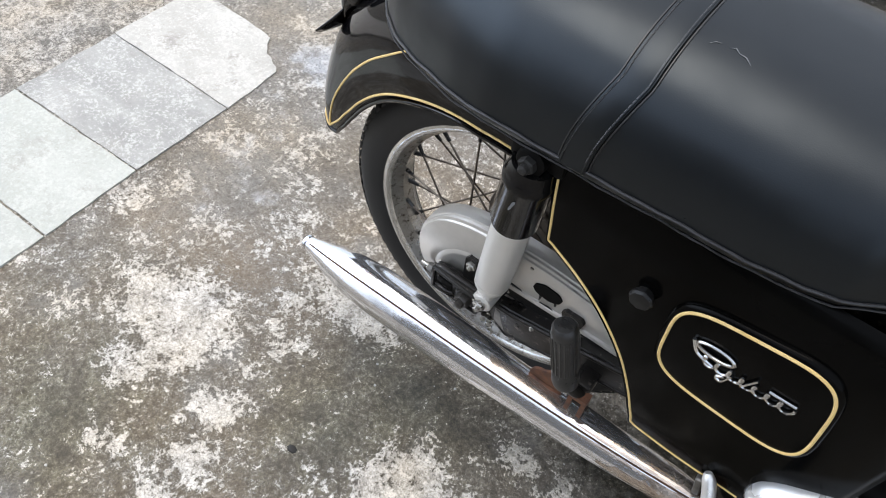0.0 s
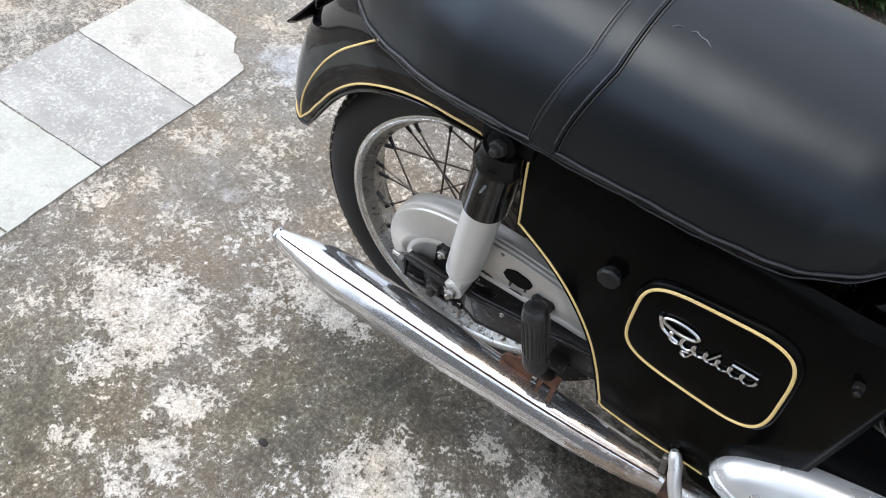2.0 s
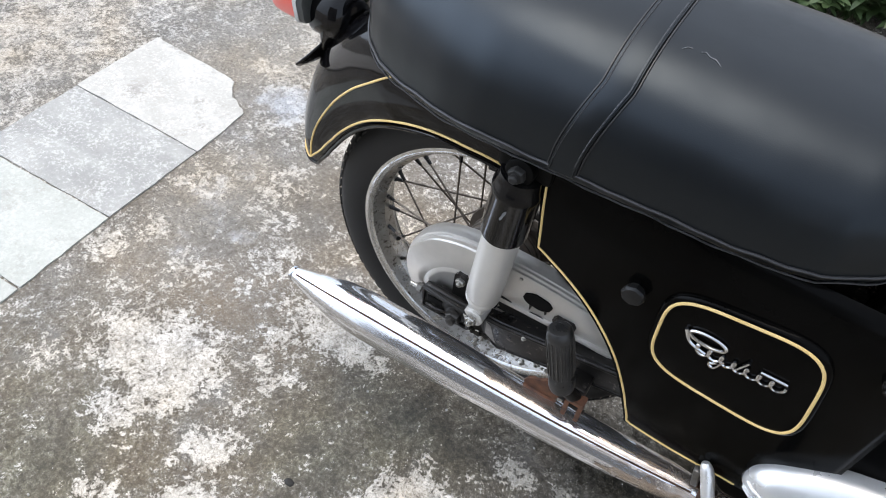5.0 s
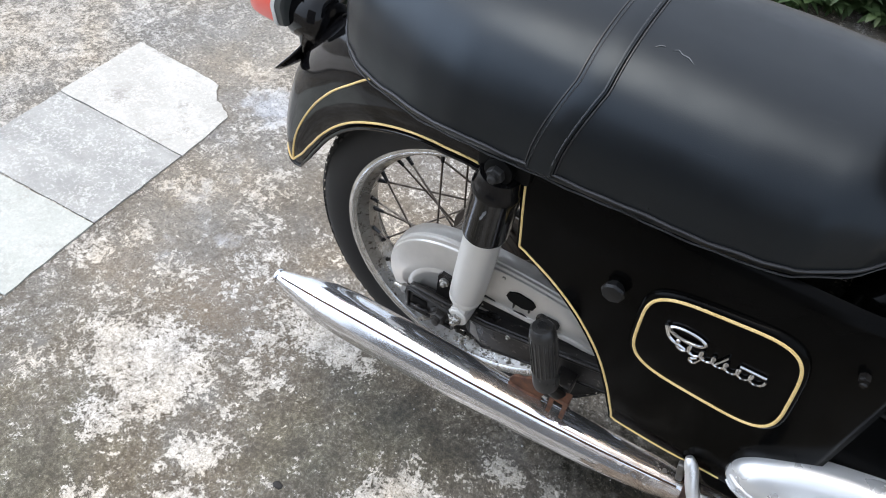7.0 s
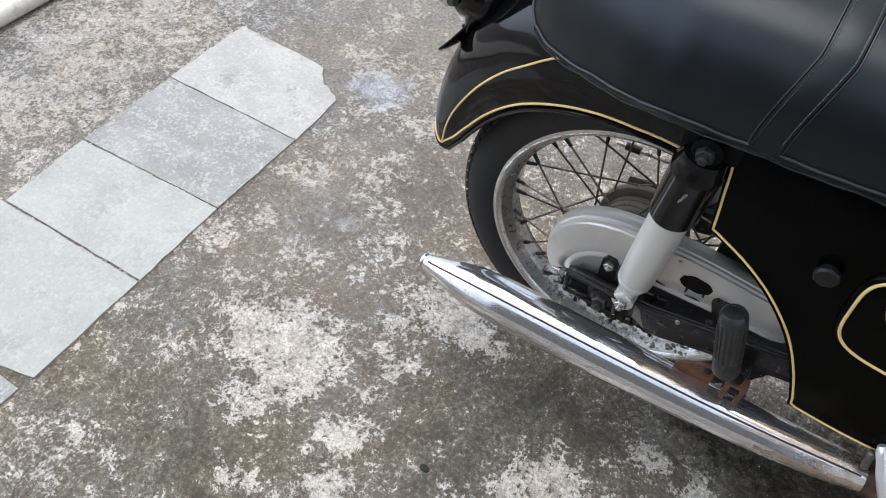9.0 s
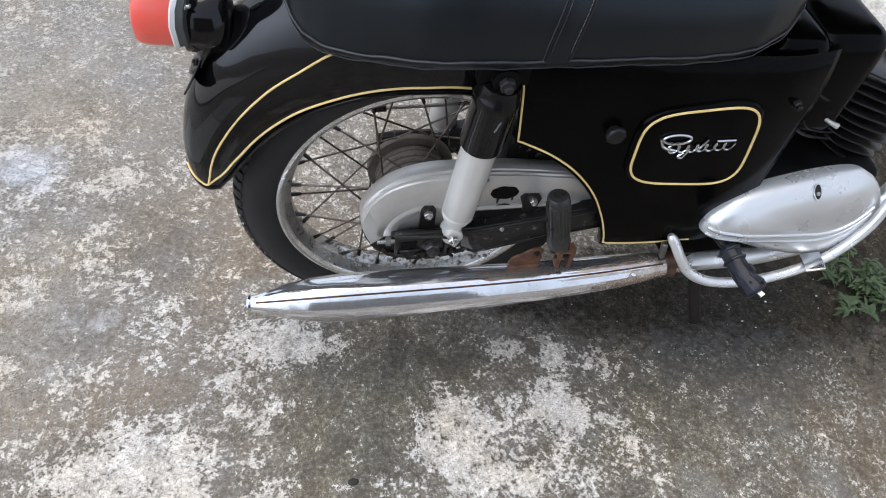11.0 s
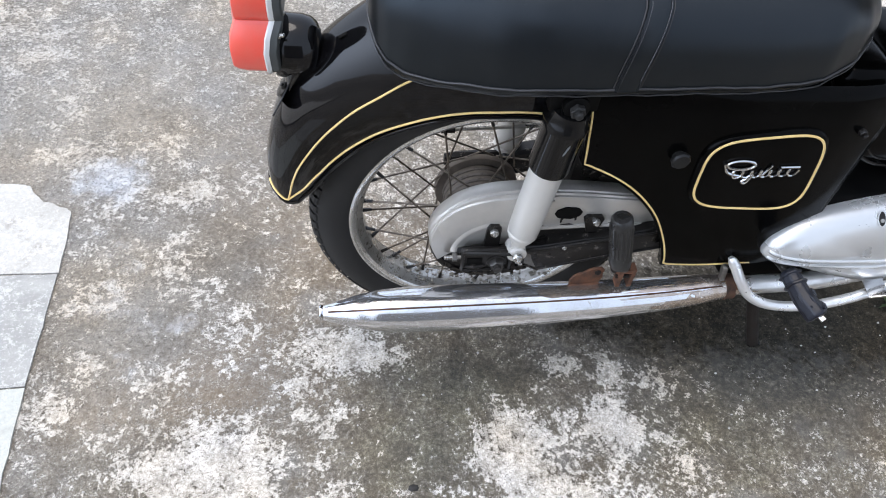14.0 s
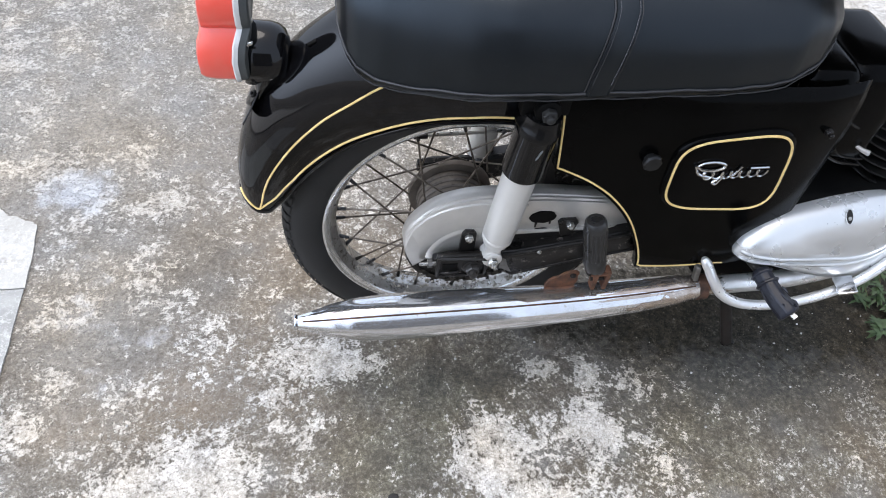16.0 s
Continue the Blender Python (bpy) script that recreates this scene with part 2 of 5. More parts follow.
def concrete_material():
    """Weathered cement: grey-brown ground, with flaking white lime where the 'lime' layer says, algae, damp and painted
    shade.
    """
    m, n, l, b = nodes_of("weathered_concrete")
    b.inputs["Specular IOR Level"].default_value = 0.35
    v = coords(n, l)
    at = {}
    for key in ("lime", "brown", "damp_shade", "moss", "dust", "slurry", "soil_shade"):
        a = n.new("ShaderNodeAttribute")
        a.attribute_name = key
        at[key] = a.outputs["Fac"]
    warp = n.new("ShaderNodeTexNoise")
    warp.inputs["Scale"].default_value, warp.inputs["Detail"].default_value = 30, 4
    l.new(v, warp.inputs["Vector"])
    addv = n.new("ShaderNodeVectorMath")
    addv.operation = "MULTIPLY_ADD"
    addv.inputs[1].default_value = (0.012, 0.012, 0.012)
    l.new(warp.outputs["Color"], addv.inputs[0])
    l.new(v, addv.inputs[2])
    wv = addv.outputs["Vector"]
    mid, fine = noise_node(n, l, wv, 20, 8, 0.66), noise_node(n, l, wv, 58, 7, 0.64)
    grit, broad = noise_node(n, l, v, 420, 4, 0.7), noise_node(n, l, v, 5, 5, 0.6)
    wide, flake = noise_node(n, l, wv, 9, 6, 0.65), noise_node(n, l, wv, 110, 5, 0.68)
    crisp = noise_node(n, l, wv, 230, 3, 0.6)
    # bare cement
    tone = maths(n, l, "ADD", maths(n, l, "MULTIPLY", flake, 0.45), maths(n, l, "ADD", maths(n, l, "MULTIPLY", grit, 0.25), maths(n, l, "MULTIPLY", mid, 0.3)))
    base = ramp(n, l, tone, [(0.38, (0.036, 0.032, 0.026)), (0.455, (0.094, 0.085, 0.073)), (0.52, (0.172, 0.16, 0.14)), (0.58, (0.275, 0.261, 0.236)), (0.66, (0.45, 0.436, 0.408))])
    base = mix(n, l, 0.6, base, ramp(n, l, maths(n, l, "ADD", maths(n, l, "MULTIPLY", wide, 0.5), maths(n, l, "MULTIPLY", broad, 0.5)), [(0.38, (0.5, 0.44, 0.36)), (0.5, (0.9, 0.86, 0.79)), (0.62, (1.45, 1.45, 1.46))]), "MULTIPLY")
    base = mix(n, l, maths(n, l, "MULTIPLY", at["brown"], 0.8), base, mix(n, l, tone, (0.065, 0.043, 0.027), (0.31, 0.24, 0.17)))
    # smooth slurry films
    film = maths(n, l, "MULTIPLY", maths(n, l, "SUBTRACT", noise_node(n, l, wv, 7.5, 3, 0.5), 0.56), 7.0, True)
    base = mix(n, l, maths(n, l, "MULTIPLY", film, 0.65), base, mix(n, l, fine, (0.16, 0.163, 0.168), (0.3, 0.302, 0.307)))
    # damp, with the bike's shade on the ground put into the same dark colour
    base = mix(n, l, maths(n, l, "MULTIPLY", at["damp_shade"], 0.88, True), base, ramp(n, l, tone, [(0.4, (0.007, 0.0062, 0.005)), (0.48, (0.02, 0.0172, 0.0138)), (0.54, (0.048, 0.043, 0.036)), (0.6, (0.13, 0.12, 0.105))]))
    base = mix(n, l, maths(n, l, "MULTIPLY", at["moss"], maths(n, l, "MULTIPLY", mid, 1.15), True), base, ramp(n, l, tone, [(0.4, (0.02, 0.0195, 0.009)), (0.48, (0.054, 0.053, 0.027)), (0.54, (0.105, 0.104, 0.06)), (0.6, (0.21, 0.208, 0.145))]))
    # lime
    amount = maths(n, l, "MULTIPLY", at["lime"], 0.78)
    for src, gain in ((wide, 0.9), (mid, 1.3), (fine, 1.7), (flake, 1.6), (crisp, 1.2)):
        amount = maths(n, l, "ADD", amount, maths(n, l, "MULTIPLY", maths(n, l, "SUBTRACT", src, 0.5), gain))
    mask = maths(n, l, "MULTIPLY", maths(n, l, "SUBTRACT", amount, 0.34), 10.5, True)
    lime = ramp(n, l, maths(n, l, "ADD", maths(n, l, "MULTIPLY", mid, 0.35), maths(n, l, "ADD", maths(n, l, "MULTIPLY", flake, 0.4), maths(n, l, "MULTIPLY", grit, 0.25))),
                [(0.4, (0.19, 0.177, 0.156)), (0.455, (0.39, 0.375, 0.346)), (0.52, (0.58, 0.563, 0.53)), (0.59, (0.73, 0.72, 0.7))])
    # fine crackle between the flakes
    worm = maths(n, l, "SUBTRACT", 1.0, maths(n, l, "MULTIPLY", maths(n, l, "ABSOLUTE", maths(n, l, "SUBTRACT", noise_node(n, l, wv, 120, 3, 0.55), 0.5), 0.0), 15.0, True), True)
    lime = mix(n, l, maths(n, l, "MULTIPLY", worm, 0.5), lime, (0.2, 0.185, 0.162))
    # a thin lime veil round the flakes
    veil = maths(n, l, "MULTIPLY", maths(n, l, "SUBTRACT", maths(n, l, "ADD", amount, maths(n, l, "MULTIPLY", maths(n, l, "SUBTRACT", crisp, 0.5), 1.4)), 0.04), 2.2, True)
    base = mix(n, l, maths(n, l, "MULTIPLY", veil, maths(n, l, "SUBTRACT", 0.42, maths(n, l, "MULTIPLY", at["damp_shade"], 0.4), True)), base, mix(n, l, flake, (0.24, 0.23, 0.215), (0.5, 0.49, 0.47)))
    # smoother, dusty cement away from the flaking
    dust = ramp(n, l, maths(n, l, "ADD", maths(n, l, "MULTIPLY", flake, 0.5), maths(n, l, "ADD", maths(n, l, "MULTIPLY", grit, 0.2), maths(n, l, "MULTIPLY", wide, 0.3))),
                [(0.38, (0.125, 0.122, 0.114)), (0.46, (0.205, 0.202, 0.192)), (0.54, (0.285, 0.282, 0.27)), (0.63, (0.4, 0.396, 0.38))])
    base = mix(n, l, maths(n, l, "MULTIPLY", at["dust"], 0.88), base, dust)
    # crumbs of lime that cling everywhere
    crumbs = noise_node(n, l, wv, 185, 4, 0.6)
    crumb = maths(n, l, "MULTIPLY", maths(n, l, "SUBTRACT", maths(n, l, "ADD", crumbs, maths(n, l, "MULTIPLY", mid, 0.35)), 0.775), 9.0, True)
    base = mix(n, l, maths(n, l, "MULTIPLY", crumb, maths(n, l, "SUBTRACT", 0.68, maths(n, l, "ADD", maths(n, l, "MULTIPLY", at["damp_shade"], 0.55), maths(n, l, "MULTIPLY", at["dust"], 0.6)), True)), base, (0.53, 0.51, 0.465))
    col = mix(n, l, maths(n, l, "MULTIPLY", mask, maths(n, l, "SUBTRACT", 1.0, maths(n, l, "MULTIPLY", at["dust"], 0.62))), base, lime)
    slurry = maths(n, l, "MULTIPLY", maths(n, l, "SUBTRACT", maths(n, l, "ADD", at["slurry"], maths(n, l, "MULTIPLY", maths(n, l, "SUBTRACT", mid, 0.5), 1.6)), 0.42), 3.0, True)
    col = mix(n, l, maths(n, l, "MULTIPLY", slurry, 0.7), col, mix(n, l, fine, (0.36, 0.385, 0.42), (0.5, 0.525, 0.56)))
    # dark soil with a film of algae, a few pale crumbs and the engine's shade painted in
    soil_shade = maths(n, l, "MULTIPLY", maths(n, l, "SUBTRACT", maths(n, l, "ADD", at["soil_shade"], maths(n, l, "ADD", maths(n, l, "MULTIPLY", maths(n, l, "SUBTRACT", mid, 0.5), 1.1), maths(n, l, "MULTIPLY", maths(n, l, "SUBTRACT", fine, 0.5), 0.9))), 0.3), 2.6, True)
    earth_shade = ramp(n, l, tone, [(0.4, (0.005, 0.0044, 0.003)), (0.48, (0.013, 0.0115, 0.0078)), (0.55, (0.03, 0.0265, 0.019)), (0.63, (0.075, 0.068, 0.054))])
    earth_shade = mix(n, l, maths(n, l, "MULTIPLY", maths(n, l, "SUBTRACT", crumbs, 0.64), 8.0, True), earth_shade, (0.33, 0.31, 0.27))
    earth_shade = mix(n, l, maths(n, l, "MULTIPLY", maths(n, l, "SUBTRACT", wide, 0.57), 4.0, True), earth_shade, mix(n, l, flake, (0.03, 0.028, 0.021), (0.17, 0.16, 0.135)))
    col = mix(n, l, maths(n, l, "MULTIPLY", soil_shade, 0.94), col, earth_shade)
    # pits, hair cracks and the drift of warm and cool cement
    pits = maths(n, l, "MULTIPLY", maths(n, l, "SUBTRACT", noise_node(n, l, wv, 240, 3, 0.65), 0.555), 9.0, True)
    col = mix(n, l, maths(n, l, "MULTIPLY", pits, 0.7), col, (0.05, 0.043, 0.035))
    cells = n.new("ShaderNodeTexVoronoi")
    cells.feature = "DISTANCE_TO_EDGE"
    cells.inputs["Scale"].default_value = 21
    l.new(wv, cells.inputs["Vector"])
    crack = maths(n, l, "MULTIPLY", maths(n, l, "SUBTRACT", 1.0, maths(n, l, "MULTIPLY", cells.outputs["Distance"], 26.0, True)), maths(n, l, "MULTIPLY", maths(n, l, "SUBTRACT", wide, 0.5), 5.0, True), True)
    col = mix(n, l, maths(n, l, "MULTIPLY", crack, 0.5), col, (0.07, 0.06, 0.05))
    drift = noise_node(n, l, v, 3.1, 4, 0.55)
    col = mix(n, l, 1.0, col, ramp(n, l, drift, [(0.36, (1.01, 0.99, 0.965)), (0.5, (1.06, 1.0, 0.92)), (0.64, (1.12, 1.0, 0.85))]), "MULTIPLY")
    l.new(col, b.inputs["Base Color"])
    rough = maths(n, l, "SUBTRACT", 0.85, maths(n, l, "MULTIPLY", at["damp_shade"], 0.2))
    l.new(rough, b.inputs["Roughness"])
    l.new(maths(n, l, "SUBTRACT", 0.35, maths(n, l, "MULTIPLY", soil_shade, 0.25)), b.inputs["Specular IOR Level"])
    h = maths(n, l, "ADD", maths(n, l, "MULTIPLY", mask, 0.5), maths(n, l, "ADD", maths(n, l, "MULTIPLY", fine, 0.9), maths(n, l, "MULTIPLY", grit, 0.4)))
    bump(n, l, b, h, 0.9, 0.005)
    return m


CONCRETE = concrete_material()


def stone_material(name, a, c, spots, flaking=0.5, stains=0.6):
    m, n, l, b = nodes_of(name, Roughness=0.75)
    v = coords(n, l)
    big, fine = noise_node(n, l, v, 6, 7, 0.65), noise_node(n, l, v, 125, 6, 0.72, 0.3)
    grit, mid = noise_node(n, l, v, 200, 4, 0.7), noise_node(n, l, v, 15, 7, 0.68, 0.5)
    col = mix(n, l, maths(n, l, "MULTIPLY", maths(n, l, "SUBTRACT", big, 0.3), 2.4, True), a, c)
    smear = noise_node(n, l, coords(n, l, (1.0, 2.2, 1.0)), 4.2, 6, 0.6, 0.6)
    col = mix(n, l, maths(n, l, "MULTIPLY", maths(n, l, "SUBTRACT", smear, 0.45), 3.0, True), col, mix(n, l, 0.55, col, spots))
    col = mix(n, l, maths(n, l, "MULTIPLY", maths(n, l, "SUBTRACT", 0.5, fine, True), 1.6, True), col, mix(n, l, 0.5, col, (0.12, 0.115, 0.11)))
    stain = maths(n, l, "MULTIPLY", maths(n, l, "SUBTRACT", noise_node(n, l, v, 9, 8, 0.72), 0.54), 8.0, True)
    col = mix(n, l, maths(n, l, "MULTIPLY", stain, stains), col, mix(n, l, fine, (0.16, 0.145, 0.125), (0.34, 0.32, 0.29)))
    flake = maths(n, l, "ADD", maths(n, l, "MULTIPLY", mid, 0.35), maths(n, l, "MULTIPLY", fine, 0.85))
    col = mix(n, l, maths(n, l, "MULTIPLY", maths(n, l, "MULTIPLY", maths(n, l, "SUBTRACT", flake, 0.615), 12.0, True), flaking), col, spots)
    scratch = maths(n, l, "MULTIPLY", maths(n, l, "SUBTRACT", noise_node(n, l, coords(n, l, (1, 9, 1)), 26, 6, 0.7), 0.62), 10.0, True)
    col = mix(n, l, maths(n, l, "MULTIPLY", scratch, 0.6), col, (0.56, 0.54, 0.5))
    pits = maths(n, l, "MULTIPLY", maths(n, l, "SUBTRACT", grit, 0.6), 8.0, True)
    col = mix(n, l, maths(n, l, "MULTIPLY", pits, 0.4), col, (0.14, 0.13, 0.12))
    l.new(col, b.inputs["Base Color"])
    bump(n, l, b, maths(n, l, "ADD", fine, maths(n, l, "MULTIPLY", grit, 0.4)), 0.5, 0.003)
    return m


STONE_WHITE = stone_material("pale_stone", (0.44, 0.425, 0.387), (0.355, 0.34, 0.307), (0.55, 0.535, 0.495), 0.6, 0.85)
STONE_GREEN = stone_material("pale_green_stone", (0.405, 0.413, 0.373), (0.345, 0.353, 0.316), (0.5, 0.5, 0.46), 0.5, 0.45)
STONE_GREY = stone_material("grey_stone", (0.235, 0.233, 0.218), (0.31, 0.306, 0.285), (0.5, 0.492, 0.46), 0.7, 0.35)
STONE_STEP = stone_material("pale_step_stone", (0.66, 0.62, 0.56), (0.56, 0.5, 0.44), (0.7, 0.68, 0.64))
PEBBLE = stone_material("pebble_grit", (0.5, 0.48, 0.44), (0.2, 0.18, 0.15), (0.65, 0.63, 0.6))
MUD = worn("dried_mud", (0.3, 0.28, 0.245), (0.12, 0.105, 0.085), 60, (0.7, 0.9), 0, 0.3, 0.3, fine=300)
LEAF = worn("leaf", (0.026, 0.048, 0.014), (0.046, 0.078, 0.026), 20, (0.45, 0.6), 0, 0.1, 0.4)
STEM = worn("stem", (0.1, 0.1, 0.05), (0.14, 0.12, 0.06), 20, (0.5, 0.7), 0, 0.1, 0.3)


# ---------------------------------------------------------------- mesh helpers
def part(name, bm, material, parent=None, label="", smooth=True):
    me = bpy.data.meshes.new(name)
    bmesh.ops.recalc_face_normals(bm, faces=bm.faces)
    bm.to_mesh(me)
    bm.free()
    me.materials.append(material)
    if smooth:
        for p in me.polygons:
            p.use_smooth = True
        me.set_sharp_from_angle(angle=radians(38))
    ob = new(name, me)
    ob.parent = parent
    return tagged(ob, label)


def thicken(ob, t, offset=-1.0):
    mod = ob.modifiers.new("thickness", "SOLIDIFY")
    mod.thickness, mod.offset = t, offset
    return ob


def rounded(ob, width, segments=2):
    mod = ob.modifiers.new("edges", "BEVEL")
    mod.width, mod.segments, mod.limit_method, mod.angle_limit = width, segments, "ANGLE", radians(35)
    return ob


def grid_bm(rows, close_u=False, close_v=False, bm=None):
    bm = bm or bmesh.new()
    vs = [[bm.verts.new(p) for p in row] for row in rows]
    nu, nv = len(vs), len(vs[0])
    for i in range(nu - (0 if close_u else 1)):
        for j in range(nv - (0 if close_v else 1)):
            a, b2, c, d = vs[i][j], vs[(i + 1) % nu][j], vs[(i + 1) % nu][(j + 1) % nv], vs[i][(j + 1) % nv]
            if len({a, b2, c, d}) == 4:
                bm.faces.new((a, b2, c, d))
    return bm


def smooth_path(points, n, closed=False):
    """Catmull-Rom through points."""
    P = [Vector(p) for p in points]
    out, m = [], len(P)
    spans = m if closed else m - 1
    for i in range(spans):
        p1, p2 = P[i], P[(i + 1) % m]
        p0 = P[i - 1] if (closed or i > 0) else p1 * 2 - p2
        p3 = P[(i + 2) % m] if (closed or i + 2 < m) else p2 * 2 - p1
        for k in range(n):
            t = k / n
            out.append(0.5 * ((2 * p1) + (p2 - p0) * t + (2 * p0 - 5 * p1 + 4 * p2 - p3) * t * t + (3 * p1 - p0 - 3 * p2 + p3) * t ** 3))
    if not closed:
        out.append(P[-1].copy())
    return out


def tube_bm(points, radius, sides=8, closed=False, bm=None, flat=1.0, up=None):
    """A tube along points; radius a number or a list. flat: squash across the second axis."""
    P = [Vector(p) for p in points]
    m = len(P)
    rows = []
    u = None
    for i in range(m):
        a, b2 = P[i - 1 if (i or closed) else 0], P[(i + 1) % m if (closed or i < m - 1) else i]
        t = (b2 - a).normalized()
        if up is not None:
            u = (Vector(up) - t * t.dot(Vector(up))).normalized()
        elif u is None:
            u = t.orthogonal().normalized()
        else:
            u = (u - t * t.dot(u)).normalized()
        w = t.cross(u)
        r = radius[i] if isinstance(radius, (list, tuple)) else radius
        rows.append([P[i] + (u * math.cos(k * math.tau / sides) * flat + w * math.sin(k * math.tau / sides)) * r for k in range(sides)])
    bm = grid_bm(rows, closed, True, bm)
    if not closed:
        bm.verts.ensure_lookup_table()
        n = len(bm.verts)
        bm.faces.new(bm.verts[n - m * sides:n - m * sides + sides])
        bm.faces.new(bm.verts[n - sides:n])
    return bm


def lathe_bm(profile, origin, axis, sides=32, bm=None, caps=True):
    """Turns (along, radius) pairs about the axis."""
    axis = Vector(axis).normalized()
    u = axis.orthogonal().normalized()
    w = axis.cross(u)
    o = Vector(origin)
    rows = [[o + axis * a + (u * math.cos(k * math.tau / sides) + w * math.sin(k * math.tau / sides)) * max(r, 1e-4) for k in range(sides)] for a, r in profile]
    bm = grid_bm(rows, False, True, bm)
    if caps:
        bm.verts.ensure_lookup_table()
        n, m = len(bm.verts), len(profile) * sides
        bm.faces.new(bm.verts[n - m:n - m + sides])
        bm.faces.new(bm.verts[n - sides:n])
    return bm


def box_bm(x0, x1, y0, y1, z0, z1, bevel=0.003, m=None, segments=2):
    own = bmesh.new()
    bmesh.ops.create_cube(own, size=1)
    for v in own.verts:
        v.co = Vector(((x0 + x1) / 2 + v.co.x * (x1 - x0), (y0 + y1) / 2 + v.co.y * (y1 - y0), (z0 + z1) / 2 + v.co.z * (z1 - z0)))
    if bevel:
        bmesh.ops.bevel(own, geom=own.edges[:], offset=bevel, segments=segments, affect="EDGES", profile=0.5)
    if m is not None:
        own.transform(m)
    return own


def hexnut_bm(at, axis, r=0.008, h=0.007, bolt=0.004):
    bm = lathe_bm([(0, r), (h * 0.8, r), (h, r * 0.85)], at, axis, 6)
    return lathe_bm([(0, bolt), (h * 1.6, bolt), (h * 1.8, bolt * 0.6)], at, axis, 10, bm)


def plate_bm(outline, y0, y1):
    """A plate of an (x, z) outline between two y."""
    bm = bmesh.new()
    a = [bm.verts.new((x, y0, z)) for x, z in outline]
    c = [bm.verts.new((x, y1, z)) for x, z in outline]
    bm.faces.new(a)
    bm.faces.new(c[::-1])
    n = len(a)
    for i in range(n):
        bm.faces.new((a[i], a[(i + 1) % n], c[(i + 1) % n], c[i]))
    return bm


# ---------------------------------------------------------------- the ground
def bell(x, y, blobs):
    v = np.zeros_like(x)
    for cx, cy, rx, ry, turn, k in blobs:
        c, s = math.cos(radians(turn)), math.sin(radians(turn))
        u, w = (x - cx) * c + (y - cy) * s, -(x - cx) * s + (y - cy) * c
        v = np.maximum(v, k / (1 + 0.55 * ((u / rx) ** 2 + (w / ry) ** 2) ** 1.25))
    return v


# where lime flakes, where soil, damp, algae, dust and slurry have marked the cement, with the bike's shade painted in:
# x, y, reach, reach, turn, strength
LIME = [
    (-0.51, -0.34, 0.12, 0.075, -8, 1.15), (-0.45, -0.39, 0.07, 0.06, 0, 1.05), (-0.49, -0.47, 0.05, 0.05, 35, 0.95), (-0.25, -0.115, 0.095, 0.042, -5, 1.15),
    (-0.34, -0.185, 0.034, 0.034, 0, 1.0), (0.05, -0.34, 0.065, 0.085, 0, 1.1), (0.12, -0.41, 0.085, 0.05, -20, 1.0), (0.26, -0.31, 0.05, 0.07, 0, 1.05),
    (0.19, -0.165, 0.05, 0.03, 0, 0.85), (0.28, -0.18, 0.04, 0.035, 0, 0.9), (-0.3, -0.43, 0.055, 0.04, 20, 0.95), (-0.27, -0.52, 0.05, 0.045, 20, 0.9),
    (-0.41, -0.59, 0.05, 0.03, 0, 0.8), (-0.6, 0.335, 0.06, 0.05, 0, 0.9), (-0.77, 0.05, 0.065, 0.05, 0, 0.7), (-0.61, 0.11, 0.05, 0.05, 0, 0.75)]
LIME_EDGE = [
    (-0.81, -0.21, 0.05, 0.04, 0, 0.85), (-0.76, -0.11, 0.035, 0.03, 0, 0.75), (-0.31, -0.26, 0.1, 0.035, 0, 0.72), (-0.47, -0.03, 0.07, 0.045, 0, 0.62),
    (-0.62, -0.19, 0.045, 0.055, 0, 0.75), (-0.8, -0.15, 0.07, 0.06, 0, 0.6), (0.42, -0.24, 0.09, 0.05, 0, 0.62), (0.36, -0.21, 0.045, 0.05, 0, 0.75),
    (0.37, -0.39, 0.08, 0.035, 0, 0.65), (0.53, -0.31, 0.13, 0.07, 0, 0.5), (0.81, -0.39, 0.11, 0.12, 0, 0.5), (-0.67, -0.43, 0.09, 0.06, 30, 0.65),
    (-0.42, -0.39, 0.07, 0.06, 40, 0.8), (-0.67, -0.68, 0.09, 0.04, 0, 0.6), (-0.27, -0.59, 0.05, 0.03, 0, 0.8)]
LIME_FAR = [
    (-1.08, 0.89, 0.12, 0.15, 0, 0.65), (-0.93, 0.65, 0.085, 0.09, 0, 0.55), (-0.67, 0.5, 0.07, 0.12, 0, 0.6), (-0.86, 0.46, 0.09, 0.08, 0, 0.8), (-0.77, 0.34, 0.08, 0.08, 0, 0.7),
    (-0.59, 0.06, 0.08, 0.09, 40, 0.55), (-0.7, -0.76, 0.07, 0.07, 40, 0.6), (-1.5, -0.05, 0.2, 0.3, 0, 0.8), (0.84, -0.26, 0.06, 0.08, 0, 0.55), (-0.62, 0.17, 0.05, 0.06, 0, 0.6)]
LIME_WIDE = [(0.13, -0.4, 0.3, 0.16, 0, 0.6), (0.38, -0.3, 0.16, 0.1, 0, 0.62), (0.24, -0.17, 0.12, 0.05, 0, 0.6), (-0.45, -0.42, 0.25, 0.2, 0, 0.45), (-0.95, 1.0, 0.4, 0.2, 0, 0.45), (-1.6, 0.2, 0.35, 0.7, 0, 0.72), (-1.6, 1.0, 0.5, 0.5, 0, 0.75),
            (0.3, 1.3, 0.9, 0.35, 0, 0.5), (1.9, 0.95, 0.7, 0.5, 0, 1.3), (-0.1, -0.75, 0.2, 0.2, 0, 0.5), (-0.3, 0.35, 0.25, 0.3, 0, 0.3), (-0.72, -0.42, 0.08, 0.12, 0, 0.4)]
